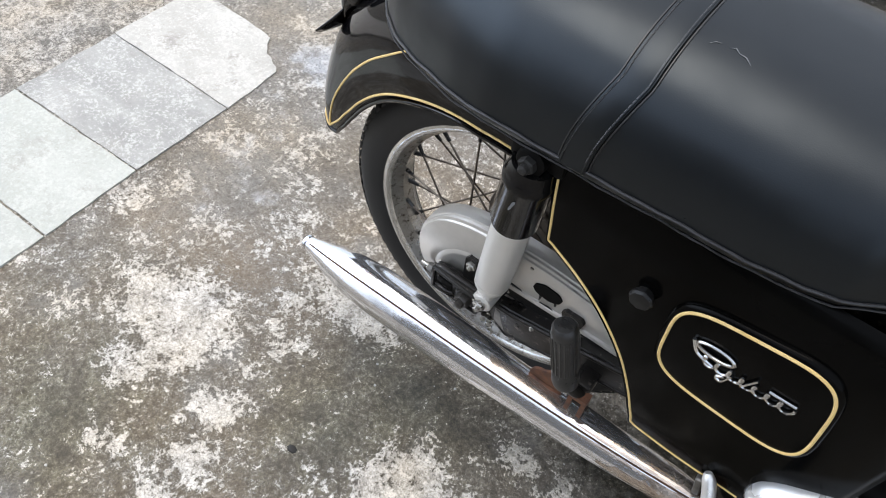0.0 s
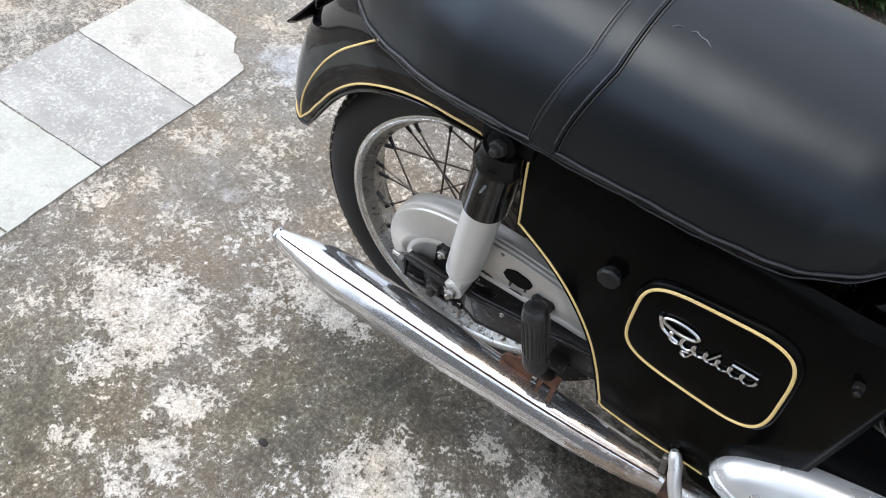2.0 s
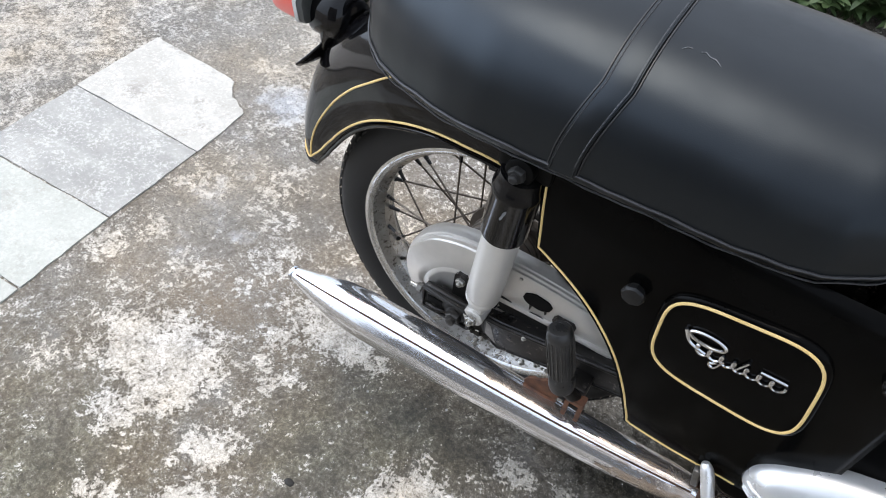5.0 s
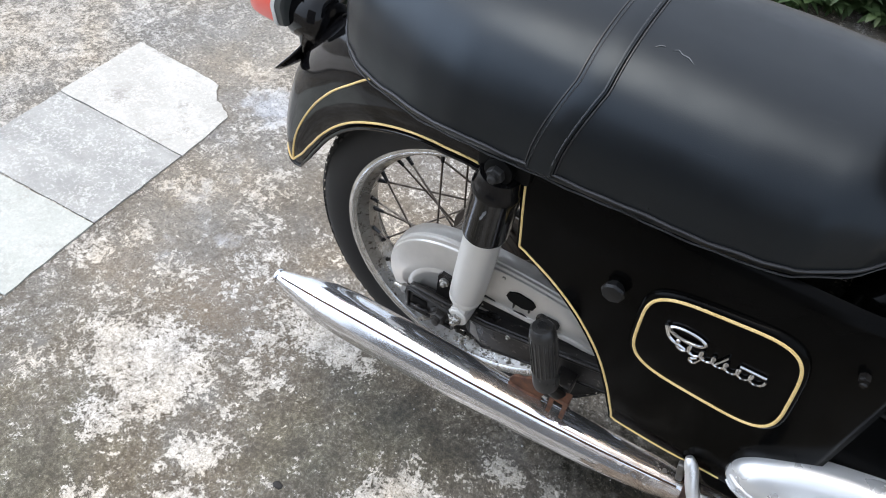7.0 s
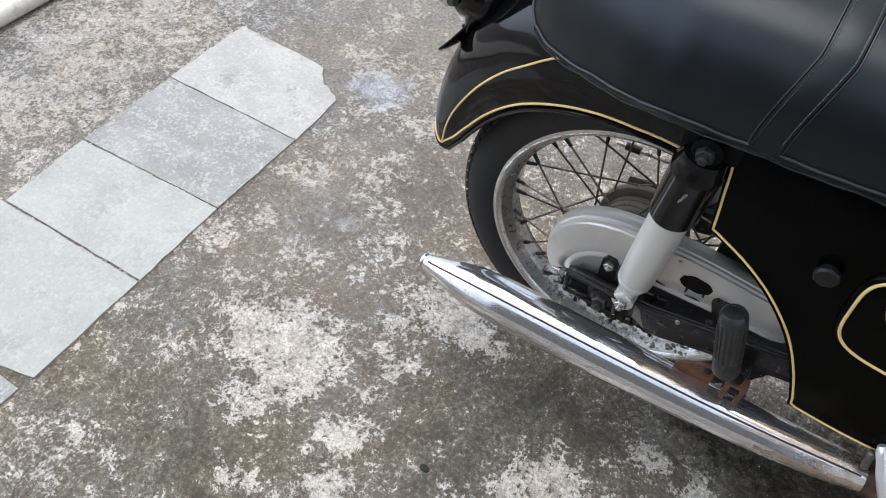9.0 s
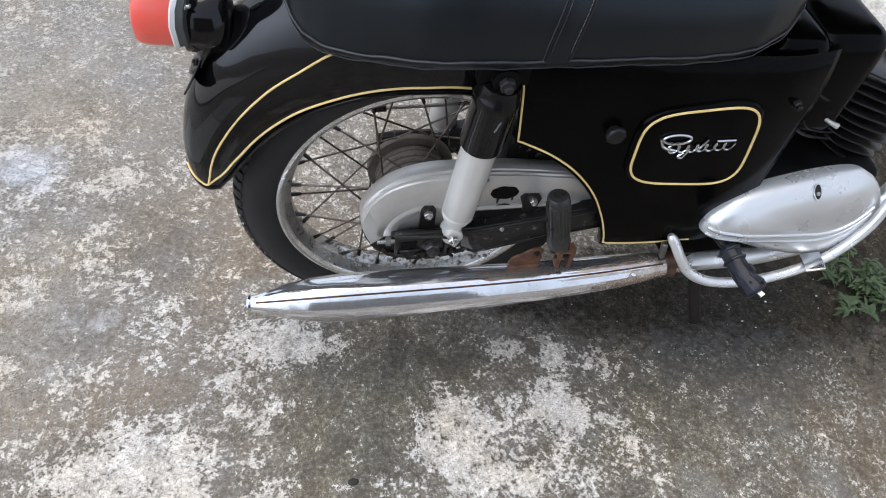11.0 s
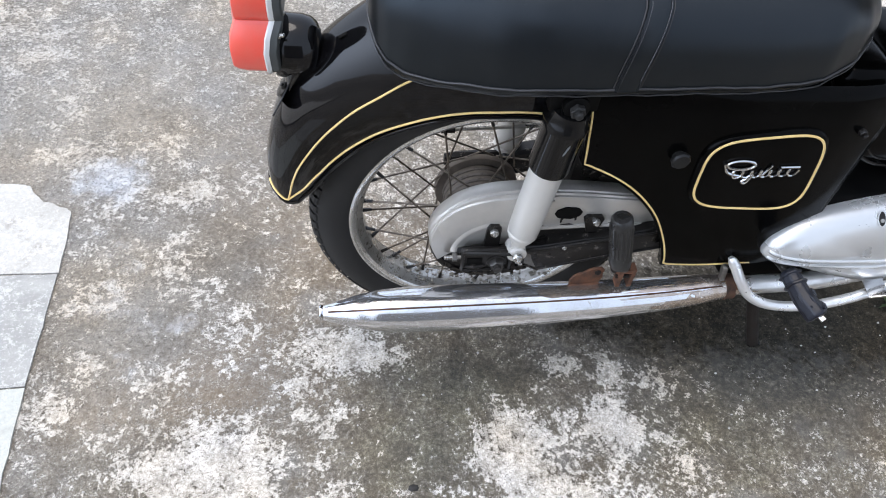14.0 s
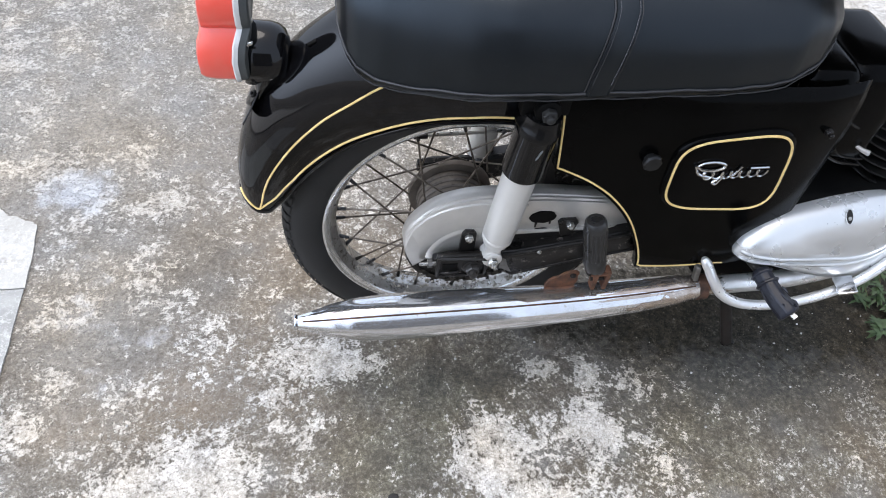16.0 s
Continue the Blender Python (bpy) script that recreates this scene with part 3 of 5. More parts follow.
BROWN = [(-0.9, 0.345, 0.05, 0.05, 0, 1.1), (-1.02, 0.41, 0.1, 0.03, 0, 0.9), (-0.3, -0.5, 0.5, 0.25, 0, 0.5), (-0.45, 0.5, 0.14, 0.25, 0, 0.7), (-0.36, 0.17, 0.12, 0.1, 0, 0.7), (-0.91, 0.78, 0.05, 0.04, 0, 1.1), (-0.32, -0.19, 0.1, 0.05, 0, 0.8), (-0.55, -0.16, 0.16, 0.06, 0, 1.0), (-0.5, -0.2, 0.12, 0.06, 12, 1.0), (-0.68, -0.22, 0.1, 0.06, 0, 0.9), (-0.4, -0.08, 0.2, 0.1, 20, 0.7), (-0.2, 0.12, 0.2, 0.15, 0, 0.7),
         (0.85, -0.3, 0.2, 0.25, 0, 0.6), (-0.6, 0.75, 0.3, 0.3, 0, 0.5), (-1.0, 0.8, 0.3, 0.12, 0, 0.6), (-0.75, -0.6, 0.15, 0.25, 0, 0.3)]
# real damp, plus painted shade under silencer, engine and along a tile's edge
DAMP_SHADE = [(-1.14, 0.4, 0.14, 0.012, 2, 0.7), (-0.93, 0.345, 0.035, 0.02, -40, 0.6), (0.01, -0.175, 0.15, 0.06, 0, 1.0), (-0.14, -0.33, 0.1, 0.08, 0, 0.8), (-0.49, 0.17, 0.065, 0.075, 0, 0.6), (0.53, -0.12, 0.2, 0.07, 0, 1.2), (0.84, -0.18, 0.2, 0.09, 0, 1.25), (-0.8, 0.61, 0.06, 0.06, 0, 0.55), (-0.6, 0.69, 0.09, 0.05, 0, 0.45), (-0.43, 0.5, 0.12, 0.2, 0, 0.32), (-0.68, 0.575, 0.05, 0.05, 0, 0.35),
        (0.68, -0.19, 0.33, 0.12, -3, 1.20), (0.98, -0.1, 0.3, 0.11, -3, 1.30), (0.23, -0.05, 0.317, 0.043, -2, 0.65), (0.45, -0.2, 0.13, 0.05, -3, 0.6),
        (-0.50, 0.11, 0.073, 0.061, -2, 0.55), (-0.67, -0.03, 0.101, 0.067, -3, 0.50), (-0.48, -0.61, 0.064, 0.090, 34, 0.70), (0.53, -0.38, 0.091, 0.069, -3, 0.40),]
MOSS = [(-0.53, -0.66, 0.1, 0.07, 20, 1.0), (-0.42, -0.68, 0.08, 0.06, 0, 0.9), (-0.03, -0.26, 0.12, 0.07, 0, 0.9), (-0.55, -0.6, 0.25, 0.2, 0, 0.9), (0.44, -0.36, 0.16, 0.1, 0, 0.8), (-0.12, -0.32, 0.14, 0.16, 0, 0.8), (0.65, -0.45, 0.3, 0.2, 0, 0.5),
        (-0.46, -0.4, 0.04, 0.03, 0, 1.0)]


# dark mossy soil that also carries the shade painted beneath the engine
SOIL_SHADE = [(0.62, -0.05, 0.3, 0.088, 0, 1.1), (0.98, -0.03, 0.32, 0.14, 0, 1.15), (1.3, 0.1, 0.4, 0.35, 0, 1.0), (0.38, -0.05, 0.2, 0.07, 0, 0.8)]
SLURRY = [(-0.74, 0.16, 0.06, 0.09, 20, 0.42), (-0.8, 0.395, 0.065, 0.07, 0, 0.9), (-0.62, -0.02, 0.1, 0.06, 0, 0.45), (-0.76, 0.04, 0.08, 0.07, 0, 0.5), (-0.69, -0.12, 0.07, 0.05, 0, 0.4)]
DUST = [(-0.95, 0.75, 0.45, 0.55, 0, 1.0), (-0.7, 0.05, 0.13, 0.28, 0, 0.75), (-1.55, 0.0, 0.3, 0.6, 0, 0.95), (-1.5, 0.6, 0.4, 1.2, 0, 0.8), (0.1, 1.2, 1.0, 0.5, 0, 0.9)]


def graded(lo, hi, step):
    inner = np.arange(lo, hi + step / 2, step)
    out = []
    d = step
    while d < 80:
        d *= 1.45
        out.append((out[-1] if out else 0) + d)
    out = np.array(out)
    return np.concatenate([lo - out[::-1], inner, hi + out])


def ground_sheet():
    xs, ys = graded(-2.2, 1.6, 0.016), graded(-1.1, 2.2, 0.016)
    X, Y = np.meshgrid(xs, ys)
    Z = np.array([0.0035 * noise.fractal(Vector((x * 3.2, y * 3.2, 0)), 1.0, 2.0, 3) + 0.0016 * noise.noise(Vector((x * 38, y * 38, 3))) for x, y in zip(X.ravel(), Y.ravel())])
    near = np.exp(-(((X.ravel() + 0.3) / 4) ** 2 + (Y.ravel() / 4) ** 2))
    Z = Z * near
    nx, ny = len(xs), len(ys)
    idx = np.arange(nx * ny).reshape(ny, nx)
    quads = np.stack([idx[:-1, :-1], idx[:-1, 1:], idx[1:, 1:], idx[1:, :-1]], -1).reshape(-1, 4)
    me = bpy.data.meshes.new("ground")
    me.from_pydata(np.stack([X.ravel(), Y.ravel(), Z], 1).tolist(), [], quads.tolist())
    me.polygons.foreach_set("use_smooth", [True] * len(me.polygons))
    x, y = X.ravel(), Y.ravel()
    bed = np.clip((y - 1.52 - 0.05 * np.sin(x * 9)) / 0.06, 0, 1) * (np.abs(x - 0.7) < 2.2)
    # ground past y -1.6, out of view, is painted darker to dim reflections
    layers = {"lime": (1 - bed) * np.maximum(np.maximum(bell(x, y, LIME), bell(x, y, LIME_EDGE)), np.maximum(bell(x, y, LIME_FAR), bell(x, y, LIME_WIDE))), "brown": np.maximum(bell(x, y, BROWN), 1.2 * bed), "damp_shade": np.maximum(np.maximum(bell(x, y, DAMP_SHADE), 0.45 * bed), 0.35 * np.clip((-1.6 - y) / 0.6, 0, 1) * np.clip((y + 5.0) / 0.2, 0, 1)), "moss": bell(x, y, MOSS), "dust": np.minimum(1, bell(x, y, DUST)), "slurry": bell(x, y, SLURRY), "soil_shade": bell(x, y, SOIL_SHADE)}
    far = np.clip((np.hypot(x, y - 0.2) - 1.4) / 0.6, 0, 1)
    layers["lime"] = np.maximum(layers["lime"], 0.42 * far)
    layers["lime"] = np.maximum(layers["lime"], 0.3) - 0.34 * np.minimum(1, layers["damp_shade"]) * (layers["lime"] < 0.7)
    layers["lime"] = layers["lime"] - 0.2 * np.minimum(1, layers["moss"]) * (layers["lime"] < 0.75)
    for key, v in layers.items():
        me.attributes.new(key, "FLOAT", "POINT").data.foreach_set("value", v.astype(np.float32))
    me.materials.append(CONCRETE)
    ob = new("ground", me)
    return tagged(ob, "weathered grey concrete yard with flaking white lime patches", "ground", kind="structure")


ground = ground_sheet()

# stone tiles set in the yard beside the motorcycle
paving = tagged(new("pavement"), "strip of worn pale and grey stone tiles", "pavement", kind="structure")


def tile(corners, material, label, height=0.006):
    rng = random.Random(int(abs(corners[0][1]) * 1000))
    pts = []
    for i, (x, y) in enumerate(corners):
        nx2, ny2 = corners[(i + 1) % len(corners)]
        steps = max(3, int(math.hypot(nx2 - x, ny2 - y) / 0.03))
        for k in range(steps):
            t = k / steps
            j = 0.0016 if k else 0
            pts.append((x + (nx2 - x) * t + rng.uniform(-j, j), y + (ny2 - y) * t + rng.uniform(-j, j)))
    bm = bmesh.new()
    top = [bm.verts.new((x, y, height)) for x, y in pts]
    low = [bm.verts.new((x, y, -0.01)) for x, y in pts]
    bm.faces.new(top)
    for i in range(len(pts)):
        bm.faces.new((top[i - 1], top[i], low[i], low[i - 1]))
    return part("tile", bm, material, paving, label, smooth=False)


tile([(-1.283, 0.113), (-0.857, 0.111), (-0.862, 0.222), (-0.867, 0.28), (-0.878, 0.293), (-0.895, 0.297), (-0.914, 0.311), (-0.935, 0.314), (-0.948, 0.33), (-0.966, 0.349), (-0.975, 0.366), (-1.0, 0.371), (-1.05, 0.375), (-1.281, 0.386)], STONE_WHITE, "white stone tile with a broken corner", 0.004)
tile([(-1.281, -0.172), (-0.859, -0.156), (-0.859, 0.108), (-1.281, 0.109)], STONE_GREY, "grey stone tile", 0.003)
tile([(-1.262, -0.403), (-0.85, -0.391), (-0.858, -0.16), (-1.279, -0.177)], STONE_GREEN, "pale greenish stone tile", 0.004)
tile([(-1.285, -0.68), (-0.925, -0.675), (-0.843, -0.655), (-0.85, -0.396), (-1.275, -0.407)], STONE_GREEN, "pale greenish stone tile", 0.004)
tile([(-1.29, -0.95), (-0.85, -0.95), (-0.848, -0.685), (-1.288, -0.686)], STONE_GREY, "grey stone tile", 0.003)

# a low step that borders the yard
step = tagged(new("step"), "low pale stone step with a rounded edge", "step", kind="structure")
part("slab", box_bm(-3.6, -1.83, -2.0, 3.0, -0.02, 0.035, 0.006), STONE_STEP, step)
part("edge", tube_bm([(-1.83, -2.0, 0.027), (-1.828, 0.4, 0.027), (-1.832, 3.0, 0.027)], 0.022, 12), STONE_STEP, step)


# a dark slab added behind the camera, unseen, for the dark band reflected in the silencer
SLAB_DARK = stone_material("dark_slab_plaster", (0.11, 0.104, 0.1), (0.08, 0.076, 0.073), (0.15, 0.142, 0.135))
wall = part("unseen_slab", box_bm(-1.2, 1.1, -3.9, -3.6, -0.02, 3.0, 0.01), SLAB_DARK, None, smooth=False)
tagged(wall, "dark plaster slab added out of view for reflections", "wall", kind="structure")

# ---------------------------------------------------------------- the motorcycle
bike = tagged(new("motorcycle"), "old black motorcycle with gold pinstripes parked on its centre stand", "motorcycle")
AXLE = Vector((0, 0, 0.31))


def on_wheel(r, deg, y):
    return Vector((r * math.cos(radians(deg)), y, 0.31 + r * math.sin(radians(deg))))


def ring_bm(profile, sides=96, bm=None):
    """Turns a closed (y, radius) profile about the axle."""
    rows = [[on_wheel(r, 360 * k / sides, y) for y, r in profile] for k in range(sides)]
    return grid_bm(rows, True, True, bm)


def rear_wheel():
    rim = [(-0.033, 0.2425), (-0.0345, 0.238), (-0.033, 0.233), (-0.029, 0.229), (-0.022, 0.226), (-0.012, 0.2175), (0.012, 0.2175), (0.022, 0.226), (0.029, 0.229),
           (0.033, 0.233), (0.0345, 0.238), (0.033, 0.2425), (0.029, 0.241), (0.026, 0.233), (0.012, 0.2215), (-0.012, 0.2215), (-0.026, 0.233), (-0.029, 0.241)]
    wheel = part("rear_wheel", ring_bm(rim), RIM_WELL, bike, "spoked rear wheel with a tarnished chrome rim")
    for side in (-1, 1):
        part("rim_flange", ring_bm([(side * 0.0352, 0.2438), (side * 0.0368, 0.239), (side * 0.0358, 0.2335), (side * 0.031, 0.2285), (side * 0.0295, 0.2315), (side * 0.0325, 0.236), (side * 0.0318, 0.2438)], 96), DULL_CHROME, wheel, "bright worn chrome rim flange")
    tyre = []
    for k in range(25):
        a = radians(-128 + 256 * k / 24)
        w = 0.0425 * math.sin(a)
        r = 0.2655 + 0.0445 * math.cos(a)
        tyre.append((w, min(r, 0.31)))
    part("tyre", ring_bm(tyre + [(0.02, 0.238), (-0.02, 0.238)], 128), TYRE, wheel, "worn black rubber tyre")
    # tread blocks on the shoulders
    bm = bmesh.new()
    for k in range(88):
        for side, shift in ((-1, 0), (1, 0.5)):
            a0, a1 = 360 * (k + shift + 0.12) / 88, 360 * (k + shift + 0.82) / 88
            rows = []
            for y, r in ((0.008, 0.3075), (0.009, 0.311), (0.02, 0.3085), (0.0275, 0.304), (0.0315, 0.299), (0.0312, 0.296)):
                rows.append([on_wheel(r, a, side * y) for a in (a0, (a0 + a1) / 2, a1)])
            grid_bm(rows, False, False, bm)
    ob = part("tread", bm, TYRE, wheel, smooth=False)
    tagged(ob, kind="stuff")
    at_hub = AXLE + Vector((-0.004, 0, -0.006))
    hub = [(-0.062, 0.02), (-0.062, 0.05), (-0.05, 0.056), (-0.047, 0.044), (-0.028, 0.042), (-0.018, 0.05), (-0.014, 0.06), (-0.01, 0.063), (0.047, 0.063), (0.05, 0.06), (0.05, 0.03)]
    drum = part("hub", lathe_bm(hub, at_hub, (0, 1, 0), 56), DRUM, wheel, "dirty brown brake hub with shallow ribs")
    for y in (-0.004, 0.01, 0.024, 0.038):
        part("rib", lathe_bm([(y - 0.004, 0.0625), (y - 0.0025, 0.065), (y + 0.0025, 0.065), (y + 0.004, 0.0625)], at_hub, (0, 1, 0), 48, caps=False), RIB, drum, "worn brown rib")
    part("brake_plate", lathe_bm([(0.05, 0.03), (0.05, 0.076), (0.053, 0.078), (0.06, 0.078), (0.064, 0.074), (0.068, 0.05), (0.07, 0.02)], at_hub, (0, 1, 0), 56), DRUM, drum, "dusty brown brake plate")
    part("brake_rod", tube_bm([(-0.09, 0.085, 0.418), (-0.04, 0.085, 0.42), (0.3, 0.09, 0.43)], 0.0036, 8), STEEL, drum)
    part("brake_spring", tube_bm([(-0.075, 0.085, 0.4185), (-0.05, 0.085, 0.4195)], 0.0066, 10), GREASY, drum)
    part("sprocket", ring_bm([(-0.078, 0.055), (-0.078, 0.096), (-0.072, 0.096), (-0.072, 0.055)], 72), GREASY, wheel, "greasy steel sprocket")
    # dried mud and lime caked inside the rim
    bm = bmesh.new()
    r3 = random.Random(31)
    for _ in range(260):
        deg, y = r3.uniform(225, 345), r3.uniform(-0.031, 0.03)
        size = r3.choice((0.0014, 0.002, 0.0028, 0.0042))
        r = 0.2165 if abs(y) < 0.012 else 0.2165 + (abs(y) - 0.012) * 0.7
        bmesh.ops.create_icosphere(bm, subdivisions=1, radius=size, matrix=Matrix.Translation(on_wheel(r, deg, y)) @ Matrix.Diagonal((r3.uniform(0.8, 1.8), r3.uniform(0.6, 1.4), 0.55, 1)))
    tagged(part("mud", bm, MUD, wheel, "dried pale mud caked in the rim", smooth=False), kind="stuff")
    n = 36
    for i in range(n):
        side = -1 if i % 2 else 1
        lean = 1 if (i // 2) % 2 else -1
        a = 360 * i / n + 3
        inner = (0.058 if side < 0 else 0.076)
        p0 = on_wheel(inner, a + lean * (62 if side < 0 else 48), side * (0.054 if side < 0 else 0.055))
        p1 = on_wheel(0.216, a, side * 0.006)
        part("spoke", tube_bm([p0, p1], 0.00175, 6), SPOKE, wheel)
        d = (p1 - p0).normalized()
        part("nipple", tube_bm([p1 - d * 0.016, p1 - d * 0.004, p1 + d * 0.006], [0.0028, 0.0034, 0.0042], 6), GREASY, wheel)
    return wheel


rear_wheel()

# rear mudguard, deep at the sides and narrowing to its tail
ARC0 = 50.0


def guard_end(s):
    """The angle at which the tail is cut: deepest beside the wheel."""
    return 165.0 + 3.2 * s * s - 2.6 * s ** 10


def guard_shape(deg):
    """Outer radius, side edge radius and half width at an angle round the axle."""
    outer = np.interp(deg, (60, 100, 112, 118, 126, 134, 142, 150, 158, 164, 172), (0.452, 0.456, 0.456, 0.4535, 0.447, 0.437, 0.4255, 0.411, 0.397, 0.384, 0.362))
    inner = np.interp(deg, (60, 95, 118, 141, 150, 158, 165, 172), (0.305, 0.308, 0.312, 0.312, 0.3135, 0.319, 0.331, 0.347))
    width = np.interp(deg, (60, 95, 118, 128, 141, 150, 160, 166, 172), (0.112, 0.11, 0.094, 0.083, 0.0725, 0.0675, 0.063, 0.056, 0.048))
    return float(outer), float(inner), float(width)


def guard_powers(deg):
    t = min(1.0, max(0.0, (deg - 100) / 35))
    return 0.84, 1.0 - 0.22 * t


def guard_point(deg, s, lift=0.0):
    outer, inner, width = guard_shape(deg)
    pw, qw = guard_powers(deg)
    a = s * math.pi / 2
    y = width * math.copysign(abs(math.sin(a)) ** pw, a)
    r = inner + (outer - inner) * max(0.0, math.cos(a)) ** qw
    p = on_wheel(r, deg, y)
    if lift:
        q = on_wheel((outer + inner) / 2 - 0.02, deg, 0)
        p += (p - q).normalized() * lift
    return p


def guard_s(deg, r):
    """Where on the near side the guard has the radius r."""
    outer, inner, _ = guard_shape(deg)
    f = min(1.0, max(0.0, (r - inner) / (outer - inner)))
    return -math.acos(f ** (1 / guard_powers(deg)[1])) / (math.pi / 2)


rows = []
for k in range(73):
    u = k / 72
    row = []
    for j in range(49):
        s = -1 + 2 * j / 48
        end = guard_end(s)
        row.append(guard_point(ARC0 + (end - ARC0) * u, s))
    rows.append(row)
guard = thicken(part("rear_mudguard", grid_bm(rows), BLACK_PAINT, bike, "glossy black rear mudguard with gold pinstripes"), 0.0022)
edge = [guard_point(ARC0 + (guard_end(1) - ARC0) * k / 60, -1) for k in range(61)]
edge += [guard_point(guard_end(s), s) for s in [-1 + 2 * k / 24 for k in range(1, 24)]]
edge += [guard_point(ARC0 + (guard_end(1) - ARC0) * k / 60, 1) for k in range(60, -1, -1)]
part("rolled_edge", tube_bm(edge, 0.0032, 8), BLACK_PAINT, guard)
low = [guard_point(d, guard_s(d, guard_shape(d)[1] + float(np.interp(d, (84, 120, 150, 160, 165.5), (0.009, 0.009, 0.011, 0.013, 0.017)))), 0.0006) for d in np.linspace(84, 165.5, 50)]
join_s = guard_s(165.5, 0.349)
low += [guard_point(guard_end(v) - 0.9, v, 0.0006) for v in np.linspace(join_s * 0.93, -0.2, 14)]
part("pinstripe", tube_bm(low, 0.0017, 8, flat=1.0), GOLD, guard, "hand-painted gold pinstripe")
stripe = [(110.5, 0.386), (115, 0.382), (121, 0.375), (128, 0.37), (135, 0.365), (141, 0.361), (147, 0.358), (153, 0.356), (158, 0.353), (162, 0.35), (165.5, 0.349)]
up_line = smooth_path([guard_point(d, guard_s(d, r), 0.0006) for d, r in stripe], 6)
part("pinstripe", tube_bm(up_line, 0.0016, 8), GOLD, guard, "hand-painted gold pinstripe")

part("slot", box_bm(-0.007, 0.007, -0.003, 0.003, -0.001, 0.001, 0.0008, Matrix.Translation(guard_point(122.4, -0.13, 0.0012)) @ pose(0, 0, 0, 8, -33, 0)), SOOT, guard)

# tail light
lamp_half = [(0.0, 0.647), (0.042, 0.647), (0.051, 0.65), (0.055, 0.656), (0.0575, 0.682), (0.052, 0.702), (0.045, 0.717), (0.0405, 0.722), (0.0455, 0.73), (0.0485, 0.748), (0.046, 0.768), (0.036, 0.786), (0.02, 0.796), (0.0, 0.799)]


def lamp_outline(grow):
    c = Vector((0, 0.715))
    pts = [(-y, z) for y, z in lamp_half] + [(y, z) for y, z in lamp_half[-2:0:-1]]
    return [tuple(c + (Vector(p) - c) * grow) for p in pts]


def lamp_slice(stations):
    bend = ((0.64, 0.65, 0.682, 0.705, 0.722, 0.74, 0.8), (0.003, 0.002, -0.0025, -0.0015, 0.004, 0.0015, -0.002))
    rows = [[(x + (z - 0.65) * 0.1 + float(np.interp(z, *bend)), y, z) for y, z in lamp_outline(g)] for x, g in stations]
    bm = grid_bm(rows, False, True)
    bm.verts.ensure_lookup_table()
    n = len(rows[0])
    bm.faces.new(bm.verts[:n])
    bm.faces.new(bm.verts[-n:])
    return bm


lens = part("tail_light", lamp_slice([(-0.341, 1.0), (-0.37, 0.985), (-0.382, 0.96), (-0.388, 0.92), (-0.39, 0.8)]), RED, bike, "red two-lobed plastic tail light lens")
part("gasket", lamp_slice([(-0.3375, 1.0), (-0.3375, 1.03), (-0.343, 1.04), (-0.345, 1.0)]), GASKET, lens, "pale scuffed gasket")
part("backplate", lamp_slice([(-0.326, 0.8), (-0.3265, 0.95), (-0.3285, 1.0), (-0.3378, 1.015)]), DARK_GREY, lens, "dark grey-green backplate")
part("housing", lathe_bm([(0, 0.043), (0.004, 0.0445), (0.032, 0.0445), (0.044, 0.042), (0.053, 0.036), (0.0585, 0.026), (0.061, 0.013), (0.0615, 0.003)], (-0.331, 0, 0.658), (1, 0, -0.1), 40), BLACK_PAINT, lens, "glossy black round lamp housing")
rows = []
for cx, rx, ry, z in ((-0.3, 0.026, 0.042, 0.67), (-0.302, 0.0245, 0.0425, 0.65), (-0.3065, 0.0195, 0.041, 0.632), (-0.312, 0.0135, 0.037, 0.618), (-0.316, 0.009, 0.033, 0.608), (-0.319, 0.006, 0.029, 0.598)):
    rows.append([(cx + rx * math.cos(k * math.tau / 24), ry * math.copysign(abs(math.sin(k * math.tau / 24)) ** 0.7, math.sin(k * math.tau / 24)), z) for k in range(24)])
part("neck", grid_bm(rows, False, True), BLACK_PAINT, lens)
blade_in = Vector((-0.099, 0.767, -0.634))
blade_rows = []
for t in np.linspace(0, 1, 7):
    near_edge = Vector((-0.312, -0.022, 0.622)).lerp(Vector((-0.342, -0.065, 0.583)), float(t)) + Vector((0, 0, -0.002 * math.sin(math.pi * t)))
    blade_rows.append([near_edge + blade_in * (0.052 * (1 - t) ** 0.8 + 0.012) * f for f in (0.0, 0.35, 0.7, 1.0)])
thicken(part("plate_bracket", grid_bm(blade_rows), BLACK_PAINT, lens, "flat black number plate bracket"), 0.0022, 0.0)
pad_rows = []
for k in range(19):
    deg = 128.5 + 14 * k / 18
    half = 0.13 if k < 14 else 0.13 * math.sqrt(max(0.02, 1 - ((k - 13) / 5.2) ** 2))
    pad_rows.append([guard_point(deg, v * half, lift) for v, lift in ((-1.0, 0.0005), (-0.96, 0.004), (-0.8, 0.0052), (0.0, 0.0056), (0.8, 0.0052), (0.96, 0.004), (1.0, 0.0005))])
foot_pad = part("foot_strap", grid_bm(pad_rows), BLACK_PAINT, lens, "black strap bolted along the mudguard")
part("bolt", hexnut_bm(guard_point(138.6, -0.1, 0.0055), (-0.75, -0.15, 0.65), 0.0055, 0.004, 0.0028), GREASY, foot_pad)
part("bolt", hexnut_bm((-0.328, -0.044, 0.703), (1, -0.1, 0), 0.005, 0.007, 0.0032), STEEL, lens)
part("bolt", hexnut_bm((-0.326, -0.03, 0.727), (1, -0.1, 0), 0.005, 0.007, 0.0032), STEEL, lens)

